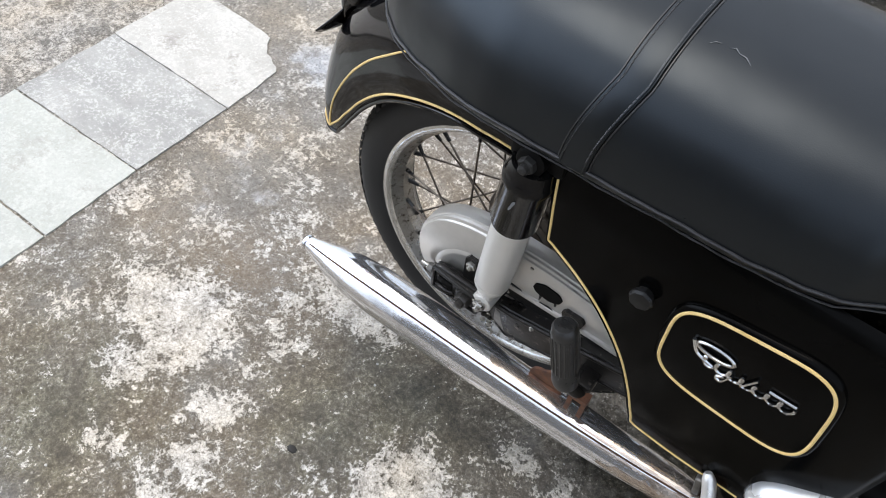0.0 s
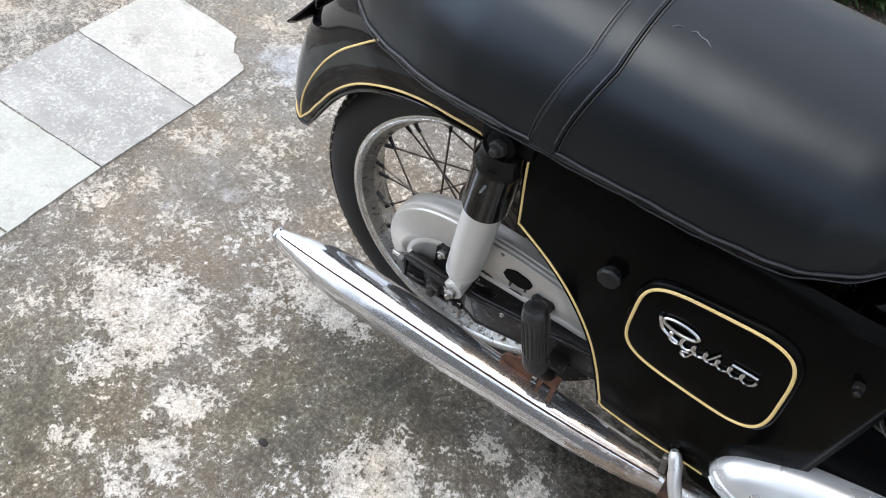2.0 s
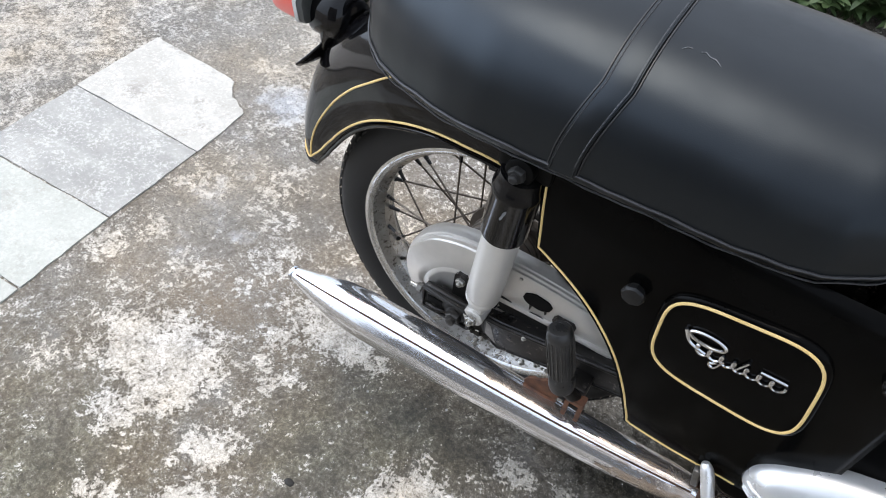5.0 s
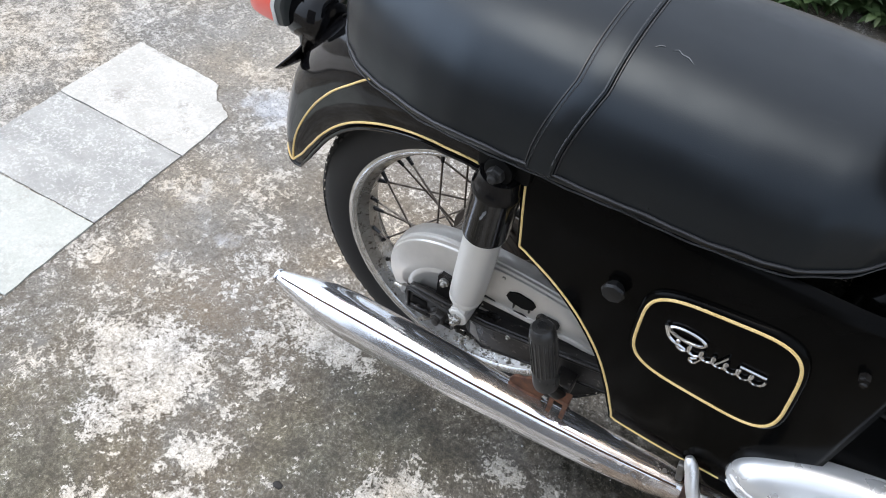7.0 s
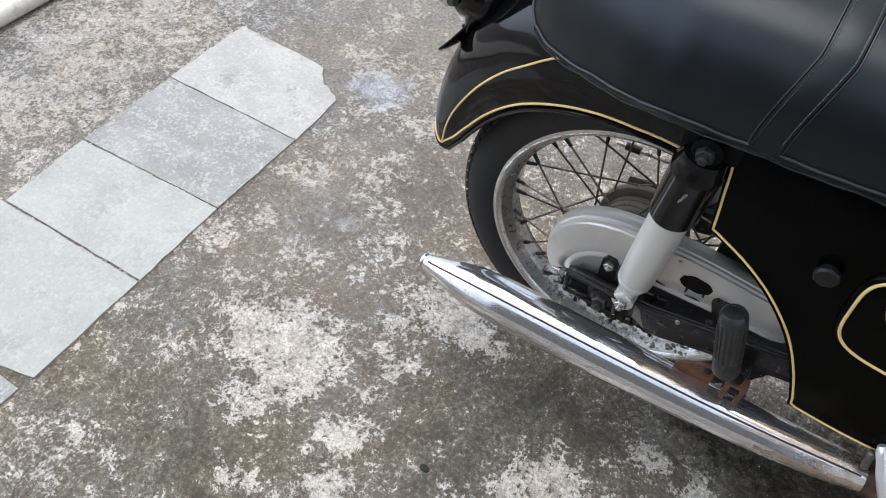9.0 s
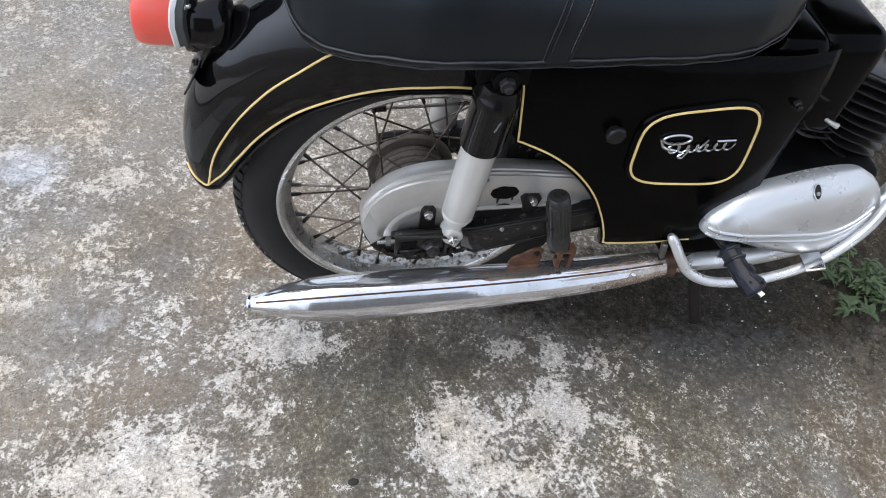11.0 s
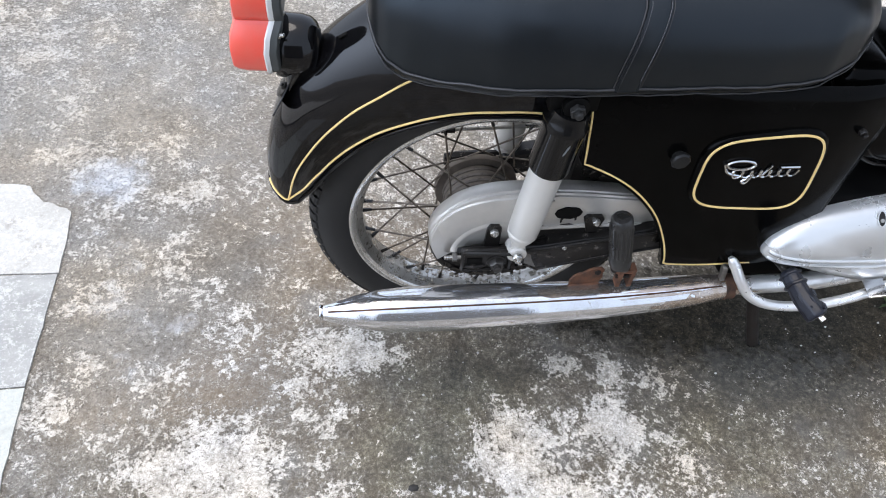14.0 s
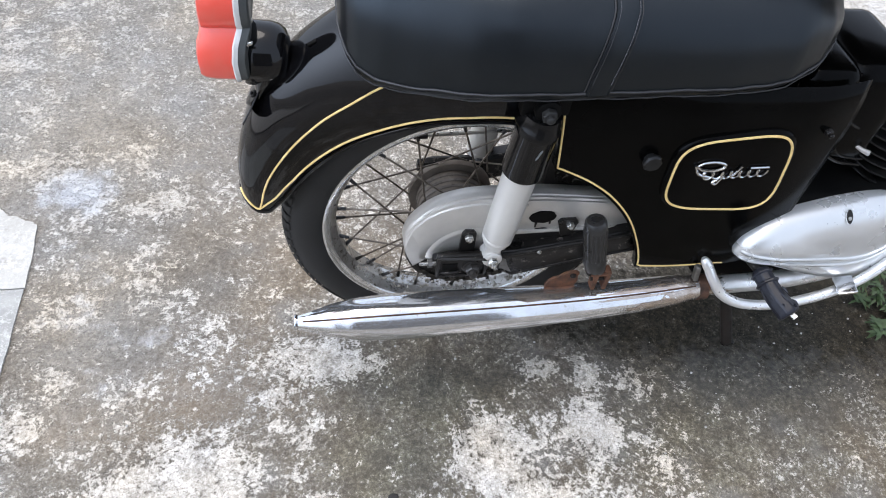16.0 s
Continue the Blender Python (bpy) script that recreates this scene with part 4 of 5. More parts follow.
# seat
SEAT_X = (-0.206, 0.47)


def seat_section(x):
    """Half width, base height, top height."""
    w = np.interp(x, (-0.206, -0.203, -0.196, -0.185, -0.16, -0.11, -0.05, 0.0, 0.1, 0.3, 0.38, 0.43, 0.46, 0.47), (0.05, 0.066, 0.082, 0.094, 0.109, 0.131, 0.153, 0.164, 0.167, 0.169, 0.162, 0.14, 0.11, 0.09))
    base = np.interp(x, (-0.206, -0.198, -0.185, -0.165, -0.13, -0.06, 0.0, 0.1, 0.2, 0.35, 0.42, 0.47), (0.735, 0.716, 0.7, 0.692, 0.692, 0.7, 0.707, 0.71, 0.713, 0.717, 0.73, 0.75))
    top = np.interp(x, (-0.206, -0.2, -0.185, -0.15, -0.08, 0.05, 0.28, 0.4, 0.47), (0.785, 0.802, 0.817, 0.829, 0.836, 0.84, 0.836, 0.832, 0.8))
    return float(w), float(base), float(top)


def seat_point(x, a, lift=0.0):
    """a: -90 degrees at the near base edge, over the top, to 90."""
    w, base, top = seat_section(x)
    w, top = w + lift, top + lift
    s, c = math.sin(radians(a)), math.cos(radians(a))
    y = w * math.copysign(abs(s) ** 0.72, s) * (1.0 - 0.015 * (1 - abs(s)) )
    z = base + (top - base) * max(0.0, c) ** 0.62
    return Vector((x, y, z))


xs = [SEAT_X[0] + (SEAT_X[1] - SEAT_X[0]) * (0.5 - 0.5 * math.cos(math.pi * k / 80)) for k in range(81)]
rows = [[seat_point(x, a) for a in np.linspace(-90, 90, 49)] for x in xs]
bm = grid_bm(rows)
bm.verts.ensure_lookup_table()
bm.faces.new(bm.verts[:49])
bm.faces.new(bm.verts[-49:])
seat = part("seat", bm, VINYL, bike, "black vinyl dual seat with a stitched strap")
rows = []
for x in xs:
    w, base, top = seat_section(x)
    rows.append([(x, -w - 0.0005, base - 0.001), (x, -w + 0.004, base - 0.0105), (x, w - 0.004, base - 0.0105), (x, w + 0.0005, base - 0.001)])
part("skirt", grid_bm(rows), VINYL, seat)


def ruffle(x):
    return 0.0006 * math.sin(x * 61) + 0.0005 * math.sin(x * 137 + 1.0)


rim_line = [seat_point(x, -90, 0.001) for x in xs] + [seat_point(x, 90, 0.001) for x in xs[::-1]]
part("piping", tube_bm([p + Vector((0, 0, 0.001 + ruffle(p.x))) for p in rim_line], 0.0019, 8, True), PIPING, seat, "grey-black piping")
part("piping", tube_bm([p + Vector((0, 0.001 if p.y < 0 else -0.001, -0.0088 + 1.3 * ruffle(p.x + 0.02))) for p in rim_line], 0.0012, 6, True), PIPING, seat)


def strap_x(a, side):
    """The strap leans forward as it climbs."""
    up = max(0.0, math.cos(radians(a)))
    return 0.115 + 0.024 * min(1.0, 1.5 * up) + side * 0.0165


strap_rows = []
for a in np.linspace(-90, 90, 41):
    strap_rows.append([seat_point(strap_x(a, side), a, lift) for side, lift in ((-1, 0.0), (-0.92, 0.0035), (-0.5, 0.0045), (0.5, 0.0045), (0.92, 0.0035), (1, 0.0))])
strap = part("strap", grid_bm(strap_rows), VINYL, seat, "black vinyl grab strap")
for side in (-1.05, 1.05):
    part("seam", tube_bm([seat_point(strap_x(a, side), a, 0.0008) for a in np.linspace(-90, 90, 41)], 0.0011, 6), PIPING, seat)
for side in (-0.74, 0.74):
    part("seam", tube_bm([seat_point(strap_x(a, side * 1.07), a, 0.0042) for a in np.linspace(-90, 90, 41)], 0.0011, 6), VINYL, strap)
    bm = bmesh.new()
    for k in range(70):
        a = -88 + 176 * k / 70
        tube_bm([seat_point(strap_x(a, side), a, 0.0046), seat_point(strap_x(a + 1.9, side), a + 1.9, 0.0046)], 0.00055, 5, bm=bm)
    tagged(part("stitching", bm, THREAD, strap), kind="stuff")


def seat_at(x, y, lift):
    w = seat_section(x)[0]
    a = math.degrees(math.asin(min(1.0, (abs(y) / w) ** (1 / 0.72))))
    return seat_point(x, math.copysign(a, y), lift)


part("scratch", tube_bm([seat_at(x, y, 0.0003) for x, y in ((0.189, -0.069), (0.194, -0.066), (0.199, -0.07), (0.206, -0.071), (0.213, -0.077))], [0.0002, 0.0005, 0.0004, 0.0006, 0.0002], 6), THREAD_PALE, seat, "pale scratch")
part("scratch", tube_bm([seat_at(x, y, 0.0003) for x, y in ((0.172, -0.074), (0.176, -0.069), (0.181, -0.068))], [0.0003, 0.0005, 0.0003], 6), THREAD_PALE, seat, "pale scratch")


# suspension units
def shock(y, near):
    low_eye, high_eye = Vector((0.036, y, 0.346)), Vector((0.064, y * 1.05, 0.668))
    d = (high_eye - low_eye).normalized()
    L = (high_eye - low_eye).length
    unit = part("shock_absorber", lathe_bm([(0.198, 0.0265), (0.2, 0.0305), (0.206, 0.0315), (L - 0.045, 0.0315), (L - 0.042, 0.0325), (L - 0.034, 0.0325), (L - 0.03, 0.03), (L - 0.012, 0.027), (L - 0.01, 0.02)], low_eye, d, 40), SHROUD, bike,
                "shock absorber with a black shroud and silver body")
    if near:
        rows = []
        for h, wid in ((0.251, 1), (0.255, 3.5), (0.26, 2.5), (0.266, 4), (0.27, 1)):
            rows.append([low_eye + d * h + Vector((math.cos(radians(t)), math.sin(radians(t)), 0)) * 0.0319 for t in (268 - wid + 0.9 * (h - 0.25) * 500, 268 + 0.9 * (h - 0.25) * 500, 268 + wid + 0.9 * (h - 0.25) * 500)])
        part("scrape", grid_bm(rows), THREAD_PALE, unit, "scraped paint")
    part("lower_body", lathe_bm([(0.03, 0.014), (0.034, 0.021), (0.05, 0.0235), (0.054, 0.0255), (0.1, 0.0262), (0.202, 0.0262)], low_eye, d, 40), SILVER, unit, "silver-painted lower tube")
    if near:
        part("drain_hole", box_bm(-0.0045, 0.0045, -0.0262, -0.0225, 0.0405, 0.0475, 0.0012, Matrix.Translation(low_eye) @ d.to_track_quat("Z", "Y").to_matrix().to_4x4() @ pose(0, 0, 0, 0, 0, 8)), SOOT, unit)
    part("collar", lathe_bm([(0.043, 0.0242), (0.045, 0.0252), (0.049, 0.0252), (0.051, 0.0242)], low_eye, d, 32), SILVER, unit)
    part("lower_eye", lathe_bm([(-0.016, 0.014), (-0.014, 0.0165), (0.014, 0.0165), (0.016, 0.014)], low_eye, (0, 1, 0), 24), SILVER, unit)
    fork = box_bm(-0.011, 0.011, -0.013, 0.013, 0.008, 0.036, 0.004, Matrix.Translation(low_eye) @ d.to_track_quat("Z", "Y").to_matrix().to_4x4())
    part("fork", fork, SILVER, unit)
    out = -1 if y < 0 else 1
    part("nut", hexnut_bm(low_eye + Vector((0, out * 0.016, 0)), (0, out, 0), 0.0095, 0.008, 0.005), STEEL, unit)
    part("upper_eye", lathe_bm([(-0.018, 0.015), (-0.016, 0.018), (0.016, 0.018), (0.018, 0.015)], high_eye, (0, 1, 0), 24), SOOT, unit)
    part("nut", hexnut_bm(high_eye + Vector((0, out * 0.018, 0)), (0, out, 0), 0.011, 0.009, 0.006), RUBBER, unit)
    return unit


shock(-0.131, True)
far_shock = shock(0.122, False)
far_shock.location = (0.02, 0, -0.045)

# chain cover
cover_pts = [(-0.094, 0.297), (-0.106, 0.33), (-0.108, 0.366), (-0.094, 0.402), (-0.06, 0.437), (-0.012, 0.455), (0.05, 0.459), (0.12, 0.457), (0.19, 0.449), (0.29, 0.436), (0.36, 0.427)]


def cover_rows():
    top = smooth_path([(x, 0, z) for x, z in cover_pts], 8)
    n = len(top)
    rows = []
    for i, p in enumerate(top):
        t = i / (n - 1)
        q = Vector((max(-0.07, min(0.36, p.x * 0.95 + 0.004)), 0, 0.317 + 0.05 * min(1, max(0, (p.x - 0.03) / 0.06))))
        row = []
        for f, y in ((0.0, -0.08), (0.0, -0.097), (0.008, -0.1015), (0.03, -0.103), (0.038, -0.1065), (0.075, -0.108), (0.085, -0.111), (0.11, -0.1122), (0.6, -0.1125), (1.0, -0.112)):
            g = p.lerp(q, f)
            row.append((g.x, y, g.z))
        rows.append(row)
    return rows


cover = thicken(part("chain_cover", grid_bm(cover_rows()), CASE_PAINT, bike, "pressed silver chain cover with a dark inspection hole"), 0.0015)
rows = []
for k in range(25):
    a = radians(38 + 140 * k / 24)
    rows.append([(0.005 + r * math.cos(a), y, 0.318 + r * 0.98 * math.sin(a)) for r, y in ((0.077, -0.112), (0.071, -0.1148), (0.067, -0.1148), (0.056, -0.112))])
part("pressed_rib", grid_bm(rows), CASE_PAINT, cover)
part("pressed_rib", tube_bm([(0.06, -0.112, 0.378), (0.2, -0.112, 0.382), (0.34, -0.112, 0.376)], 0.005, 8), CASE_PAINT, cover)
hole = [(0.117 + 0.0225 * math.cos(a) + 0.0007 * math.sin(3 * a) + 0.0005 * math.sin(11 * a), 0.414 + 0.0135 * math.sin(a) + 0.0006 * math.cos(7 * a)) for a in [math.tau * k / 36 for k in range(36)]]
part("inspection_hole", plate_bm(hole, -0.115, -0.1085), SOOT, cover, "oily black inspection hole")
part("oil_streak", plate_bm([(0.106, 0.403), (0.111, 0.403), (0.109, 0.391), (0.107, 0.389)], -0.1142, -0.111), GREASY, cover)
part("oil_streak", plate_bm([(0.129, 0.405), (0.133, 0.407), (0.1335, 0.397), (0.131, 0.395)], -0.1142, -0.111), GREASY, cover)
rng_g = random.Random(21)
band = [(0.05 + 0.012 * k, 0.383 + 0.0025 * math.sin(k * 1.3) + rng_g.uniform(-0.0015, 0.0015)) for k in range(23)] + [(0.32, 0.355), (0.05, 0.355)]
part("dark_band", plate_bm(band, -0.1138, -0.1115), GREASY, cover, "black band along the lower edge")
part("tab", plate_bm([(-0.015, 0.385), (-0.01, 0.391), (0.004, 0.391), (0.009, 0.385), (0.01, 0.335), (-0.016, 0.335)], -0.119, -0.1125), GREASY, cover)
part("bolt", hexnut_bm((-0.003, -0.119, 0.377), (0, -1, 0), 0.008, 0.006, 0.004), STEEL, cover)
part("tab", plate_bm([(0.145, 0.402), (0.15, 0.409), (0.175, 0.409), (0.18, 0.402), (0.172, 0.37), (0.155, 0.37)], -0.119, -0.1125), GREASY, cover)
part("bolt", hexnut_bm((0.166, -0.119, 0.398), (0, -1, 0), 0.007, 0.006, 0.0035), STEEL, cover)
part("rivet", lathe_bm([(0, 0.003), (0.002, 0.0025), (0.003, 0.001)], (0.085, -0.1125, 0.443), (0, -1, 0), 10), STEEL, cover)

# swinging arms, adjuster and chain
def arm_bm(y):
    """Box section that deepens forwards, with a rolled lip on top."""
    rows = []
    for x, zl, zh, w in ((-0.06, 0.305, 0.335, 0.006), (-0.03, 0.303, 0.34, 0.008), (0.045, 0.303, 0.34, 0.009), (0.052, 0.3, 0.345, 0.014), (0.078, 0.288, 0.35, 0.017), (0.2, 0.32, 0.373, 0.017), (0.44, 0.372, 0.425, 0.017)):
        b2 = 0.006
        rows.append([(x, y - w, zl + b2), (x, y - w, zh - b2), (x, y - w + b2, zh), (x, y + w - b2, zh), (x, y + w, zh - b2), (x, y + w, zl + b2), (x, y + w - b2, zl), (x, y - w + b2, zl)])
    bm = grid_bm(rows, False, True)
    bm.verts.ensure_lookup_table()
    bm.faces.new(bm.verts[:8])
    bm.faces.new(bm.verts[-8:])
    return bm


for y in (-0.118, 0.112):
    arm = part("swing_arm", arm_bm(y), GREASY, bike, "greasy black box-section swing arm", smooth=False)
    if y > 0:
        continue
    part("lip", tube_bm([(0.054, y - 0.014, 0.342), (0.08, y - 0.0165, 0.347), (0.2, y - 0.0165, 0.37), (0.42, y - 0.017, 0.417)], 0.0036, 8), GREASY, arm)
    part("lip", tube_bm([(0.06, y - 0.0145, 0.302), (0.08, y - 0.0165, 0.292), (0.2, y - 0.0165, 0.324), (0.42, y - 0.017, 0.372)], 0.0028, 8), GREASY, arm)
    part("scuff", grid_bm([[(0.054, y - 0.0147, 0.336), (0.056, y - 0.0152, 0.308)], [(0.064, y - 0.016, 0.332), (0.072, y - 0.0168, 0.3)], [(0.068, y - 0.0165, 0.318), (0.078, y - 0.0176, 0.298)]]), DARK_STEEL, arm, "scuffed bare steel")
    lug = part("lug", box_bm(-0.056, 0.03, y - 0.02, y - 0.006, 0.303, 0.35, 0.006, segments=3), GREASY, arm, "greasy black axle plate with a raised rim")
    for at_rib in ((-0.055, 0.029, 0.345, 0.3515), (-0.055, 0.029, 0.3015, 0.3065), (-0.057, -0.051, 0.303, 0.35), (0.025, 0.031, 0.303, 0.35)):
        part("lug_rib", box_bm(at_rib[0], at_rib[1], y - 0.025, y - 0.019, at_rib[2], at_rib[3], 0.002), GREASY, lug)
    part("slot", box_bm(-0.046, -0.02, y - 0.0215, y - 0.0195, 0.318, 0.333, 0.0008), SOOT, lug)
    part("grease_cake", tube_bm(smooth_path([(-0.05, y - 0.022, 0.312), (-0.03, y - 0.0235, 0.311), (-0.015, y - 0.022, 0.314)], 4), [0.001, 0.003, 0.004, 0.003, 0.0045, 0.0036, 0.003, 0.0034, 0.001], 8), GREASY, lug)
    part("washer", lathe_bm([(0, 0.0165), (0.002, 0.0165), (0.003, 0.015)], (0.005, y - 0.02, 0.322), (0, -1, 0), 24), GREASY, arm)
    part("axle_nut", hexnut_bm((0.005, y - 0.0225, 0.322), (0, -1, 0), 0.0128, 0.011, 0.0075), NUT, arm, "greasy steel axle nut")
    part("adjuster", tube_bm([(-0.084, y - 0.012, 0.326), (-0.055, y - 0.012, 0.326)], 0.0036, 10), STEEL, arm, "threaded chain adjuster")
    part("adjuster_nut", lathe_bm([(0, 0.0075), (0.008, 0.0075)], (-0.07, y - 0.012, 0.326), (1, 0, 0), 6), DARK_STEEL, arm)
    part("cable", tube_bm(smooth_path([(-0.05, y - 0.024, 0.352), (-0.02, y - 0.03, 0.357), (0.012, y - 0.031, 0.355), (0.028, y - 0.026, 0.346)], 5), 0.0026, 8), RUBBER, arm)
    part("bracket", box_bm(0.203, 0.232, -0.167, y - 0.012, 0.312, 0.35, 0.005), GREASY, arm, "footrest bracket")
    part("bolt", hexnut_bm((0.118, y - 0.0165, 0.352), (0, -1, 0), 0.0045, 0.004, 0.0025), STEEL, arm)


def chain_run():
    bm = bmesh.new()
    loop = [on_wheel(0.098, 90 + 180 * k / 15, -0.075) for k in range(16)]
    for k in range(1, 34):
        x = 0.45 * k / 34
        loop.append(Vector((x, -0.075, 0.2118 + 0.62 * max(0.0, x - 0.02) ** 1.3)))
    for i in range(len(loop) - 1):
        p, q = loop[i], loop[i + 1]
        off = -0.004 if i % 2 else -0.0065
        for s in (-1, 1):
            tube_bm([p + Vector((0, s * off, 0)), q + Vector((0, s * off, 0))], 0.0055, 6, bm=bm, flat=0.3, up=(0, 1, 0))
        lathe_bm([(-0.009, 0.0035), (0.009, 0.0035)], p, (0, 1, 0), 8, bm)
    return bm


tagged(part("chain", chain_run(), CHAIN, bike, "dusty oily drive chain"), kind="stuff")

# side panels
low_edge = smooth_path([(0.101, 0, 0.55), (0.152, 0, 0.527), (0.197, 0, 0.494), (0.238, 0, 0.446), (0.268, 0, 0.39), (0.287, 0, 0.34), (0.2925, 0, 0.317)], 7)
low_edge += [Vector((0.2925 + (0.535 - 0.2925) * k / 24, 0, 0.317 - 0.004 * math.sin(math.pi * min(1, k / 14)))) for k in range(1, 25)]


def panel_y(x, z):
    bulge = 0.138 + 0.026 * (1 - math.exp(-max(0, x - 0.09) / 0.13))
    nose = max(0.0, (x - 0.455) / 0.148)
    tuck = 0.014 * max(0.0, (z - 0.62) / 0.08) ** 2 + 0.006 * max(0.0, (0.36 - z) / 0.05)
    return -(bulge - 0.042 * nose ** 1.6 - tuck)


def panel_rows(side):
    rows = []
    n = len(low_edge)
    for i, p in enumerate(low_edge):
        t = (p.x - 0.101) / (0.535 - 0.101)
        q = Vector((0.083 + (0.535 - 0.083) * t, 0, 0.7))
        row = [(p.x, side * -(panel_y(p.x, p.z) + 0.016), p.z + 0.002)]
        for k in range(17):
            g = p.lerp(q, k / 16)
            row.append((g.x, side * -panel_y(g.x, g.z), g.z))
        rows.append(row)
    first = rows[0]
    rows.insert(0, [(x, y - side * 0.018 if k else y, z) for k, (x, y, z) in enumerate(first)])
    return rows


for side in (-1, 1):
    panel = thicken(part("side_panel", grid_bm(panel_rows(side)), PANEL_PAINT, bike, "glossy black side panel with a gold pinstripe"), 0.0015)
    line = smooth_path([(0.0865, 0, 0.69), (0.094, 0, 0.65), (0.0985, 0, 0.61), (0.102, 0, 0.58), (0.1045, 0, 0.5535)], 4)
    line += [p + Vector((0.004, 0, 0.0045)) for p in low_edge[1:42]]
    line += [p + Vector((0.0, 0, 0.0045)) for p in low_edge[43:59]]
    line = [Vector((p.x, side * -(panel_y(p.x, p.z) - 0.0004), p.z)) for p in line]
    part("pinstripe", tube_bm(line, 0.0016, 8), GOLD, panel, "hand-painted gold pinstripe")
    # tool box lid
    quad = [Vector((0.271, 0.616)), Vector((0.44, 0.637)), Vector((0.463, 0.474)), Vector((0.279, 0.483))]

    def lid(u, v):
        return quad[0].lerp(quad[1], u).lerp(quad[3].lerp(quad[2], u), v)

    def lid_ring(k, grow, n=64):
        a = math.tau * k / n
        cx, sx = math.cos(a), math.sin(a)
        e = 0.5
        u = 0.5 + 0.5 * grow * math.copysign(abs(cx) ** e, cx)
        v = 0.5 + 0.5 * grow * math.copysign(abs(sx) ** e, sx)
        return lid(u, v)

    rows = []
    for grow, lift in ((1.09, -0.001), (1.08, 0.004), (1.05, 0.0065), (0.98, 0.0075), (0.6, 0.008), (0.2, 0.008), (0.01, 0.008)):
        ring = []
        for k in range(64):
            p = lid_ring(k, grow)
            ring.append((p.x, side * -(panel_y(p.x, p.y) - lift), p.y))
        rows.append(ring)
    lid_ob = part("tool_box_lid", grid_bm(rows, False, True), PANEL_PAINT, panel, "raised black tool box lid with a gold border")
    border = []
    for k in range(96):
        p = lid_ring(k, 1.0, 96)
        border.append(Vector((p.x, side * -(panel_y(p.x, p.y) - 0.0076), p.y)))
    part("gold_border", tube_bm(border, 0.002, 8, True), GOLD, lid_ob)
    part("knob", lathe_bm([(-0.004, 0.009), (0.004, 0.011), (0.006, 0.014), (0.012, 0.0148), (0.015, 0.0125), (0.016, 0.004)], (0.234, side * -panel_y(0.234, 0.582), 0.582), (0, side, 0), 8), KNOB, panel, "black panel knob")
    part("screw", hexnut_bm((0.492, side * -panel_y(0.49, 0.63), 0.628), (0, side, 0), 0.006, 0.008, 0.004), GREASY, panel)
    if side < 0:
        # chromed emblem, as plain strokes
        bm = bmesh.new()

        def mark(points, r):
            pts = [Vector((x, panel_y(x, z) - 0.0105, z)) for x, z in points]
            tube_bm(smooth_path(pts, 6), r * 1.15, 6, bm=bm)

        ex, ez = 0.298, 0.561
        mark([(ex + 0.03 + 0.021 * math.cos(k * math.tau / 14), ez + 0.014 + 0.0085 * math.sin(k * math.tau / 14)) for k in range(15)], 0.0019)
        mark([(ex + 0.004, ez + 0.016), (ex + 0.014, ez - 0.001), (ex + 0.034, ez - 0.008)], 0.0019)
        wave = [(ex + 0.02 + 0.1 * k / 60 + 0.004 * math.cos(k * 0.75), ez - 0.006 + 0.0003 * k / 3 + 0.0066 * math.sin(k * 0.75)) for k in range(61)]
        mark(wave, 0.0016)
        mark([(ex + 0.056, ez - 0.004), (ex + 0.05, ez - 0.022), (ex + 0.043, ez - 0.02), (ex + 0.05, ez - 0.012)], 0.0016)
        mark([(ex + 0.07, ez - 0.006), (ex + 0.078, ez + 0.014)], 0.0016)
        mark([(ex + 0.092, ez + 0.01), (ex + 0.121, ez + 0.011)], 0.0018)
        part("emblem", bm, CHROME, lid_ob, "chromed emblem of plain curling strokes")

# dark frame behind the panels
frame_box = part("frame", box_bm(0.12, 0.56, -0.07, 0.07, 0.36, 0.695, 0.01), GREASY, bike, "black frame and battery box behind the panels")
part("top_tube", tube_bm([(-0.16, 0.07, 0.69), (0.1, 0.08, 0.685), (0.5, 0.06, 0.7)], 0.014, 10), GREASY, frame_box)
part("top_tube", tube_bm([(-0.16, -0.07, 0.69), (0.1, -0.08, 0.685), (0.5, -0.06, 0.7)], 0.014, 10), GREASY, frame_box)
for y in (-0.118, 0.118):
    part("shock_mount", box_bm(0.03, 0.1, min(y, y * 1.2), max(y, y * 1.2), 0.65, 0.69, 0.006), SOOT, frame_box)

# silencer and exhaust pipe
ax = smooth_path([(-0.291, -0.172, 0.237), (-0.25, -0.171, 0.2345), (-0.18, -0.169, 0.2315), (-0.08, -0.167, 0.2295), (0.05, -0.166, 0.23), (0.18, -0.165, 0.2335), (0.3, -0.165, 0.243), (0.4, -0.165, 0.2565), (0.45, -0.165, 0.263)], 8)


def muffler_r(x):
    pts = [(-0.291, 0.0125), (-0.284, 0.0145), (-0.262, 0.0205), (-0.23, 0.0295), (-0.19, 0.037), (-0.14, 0.0405), (-0.06, 0.0405), (0.05, 0.0388), (0.18, 0.0352), (0.3, 0.032), (0.38, 0.0275), (0.42, 0.022), (0.45, 0.019)]
    for (a, ra), (b2, rb) in zip(pts, pts[1:]):
        if x <= b2:
            t = max(0, (x - a) / (b2 - a))
            t = t * t * (3 - 2 * t) * 0.35 + t * 0.65
            return ra + (rb - ra) * t
    return pts[-1][1]


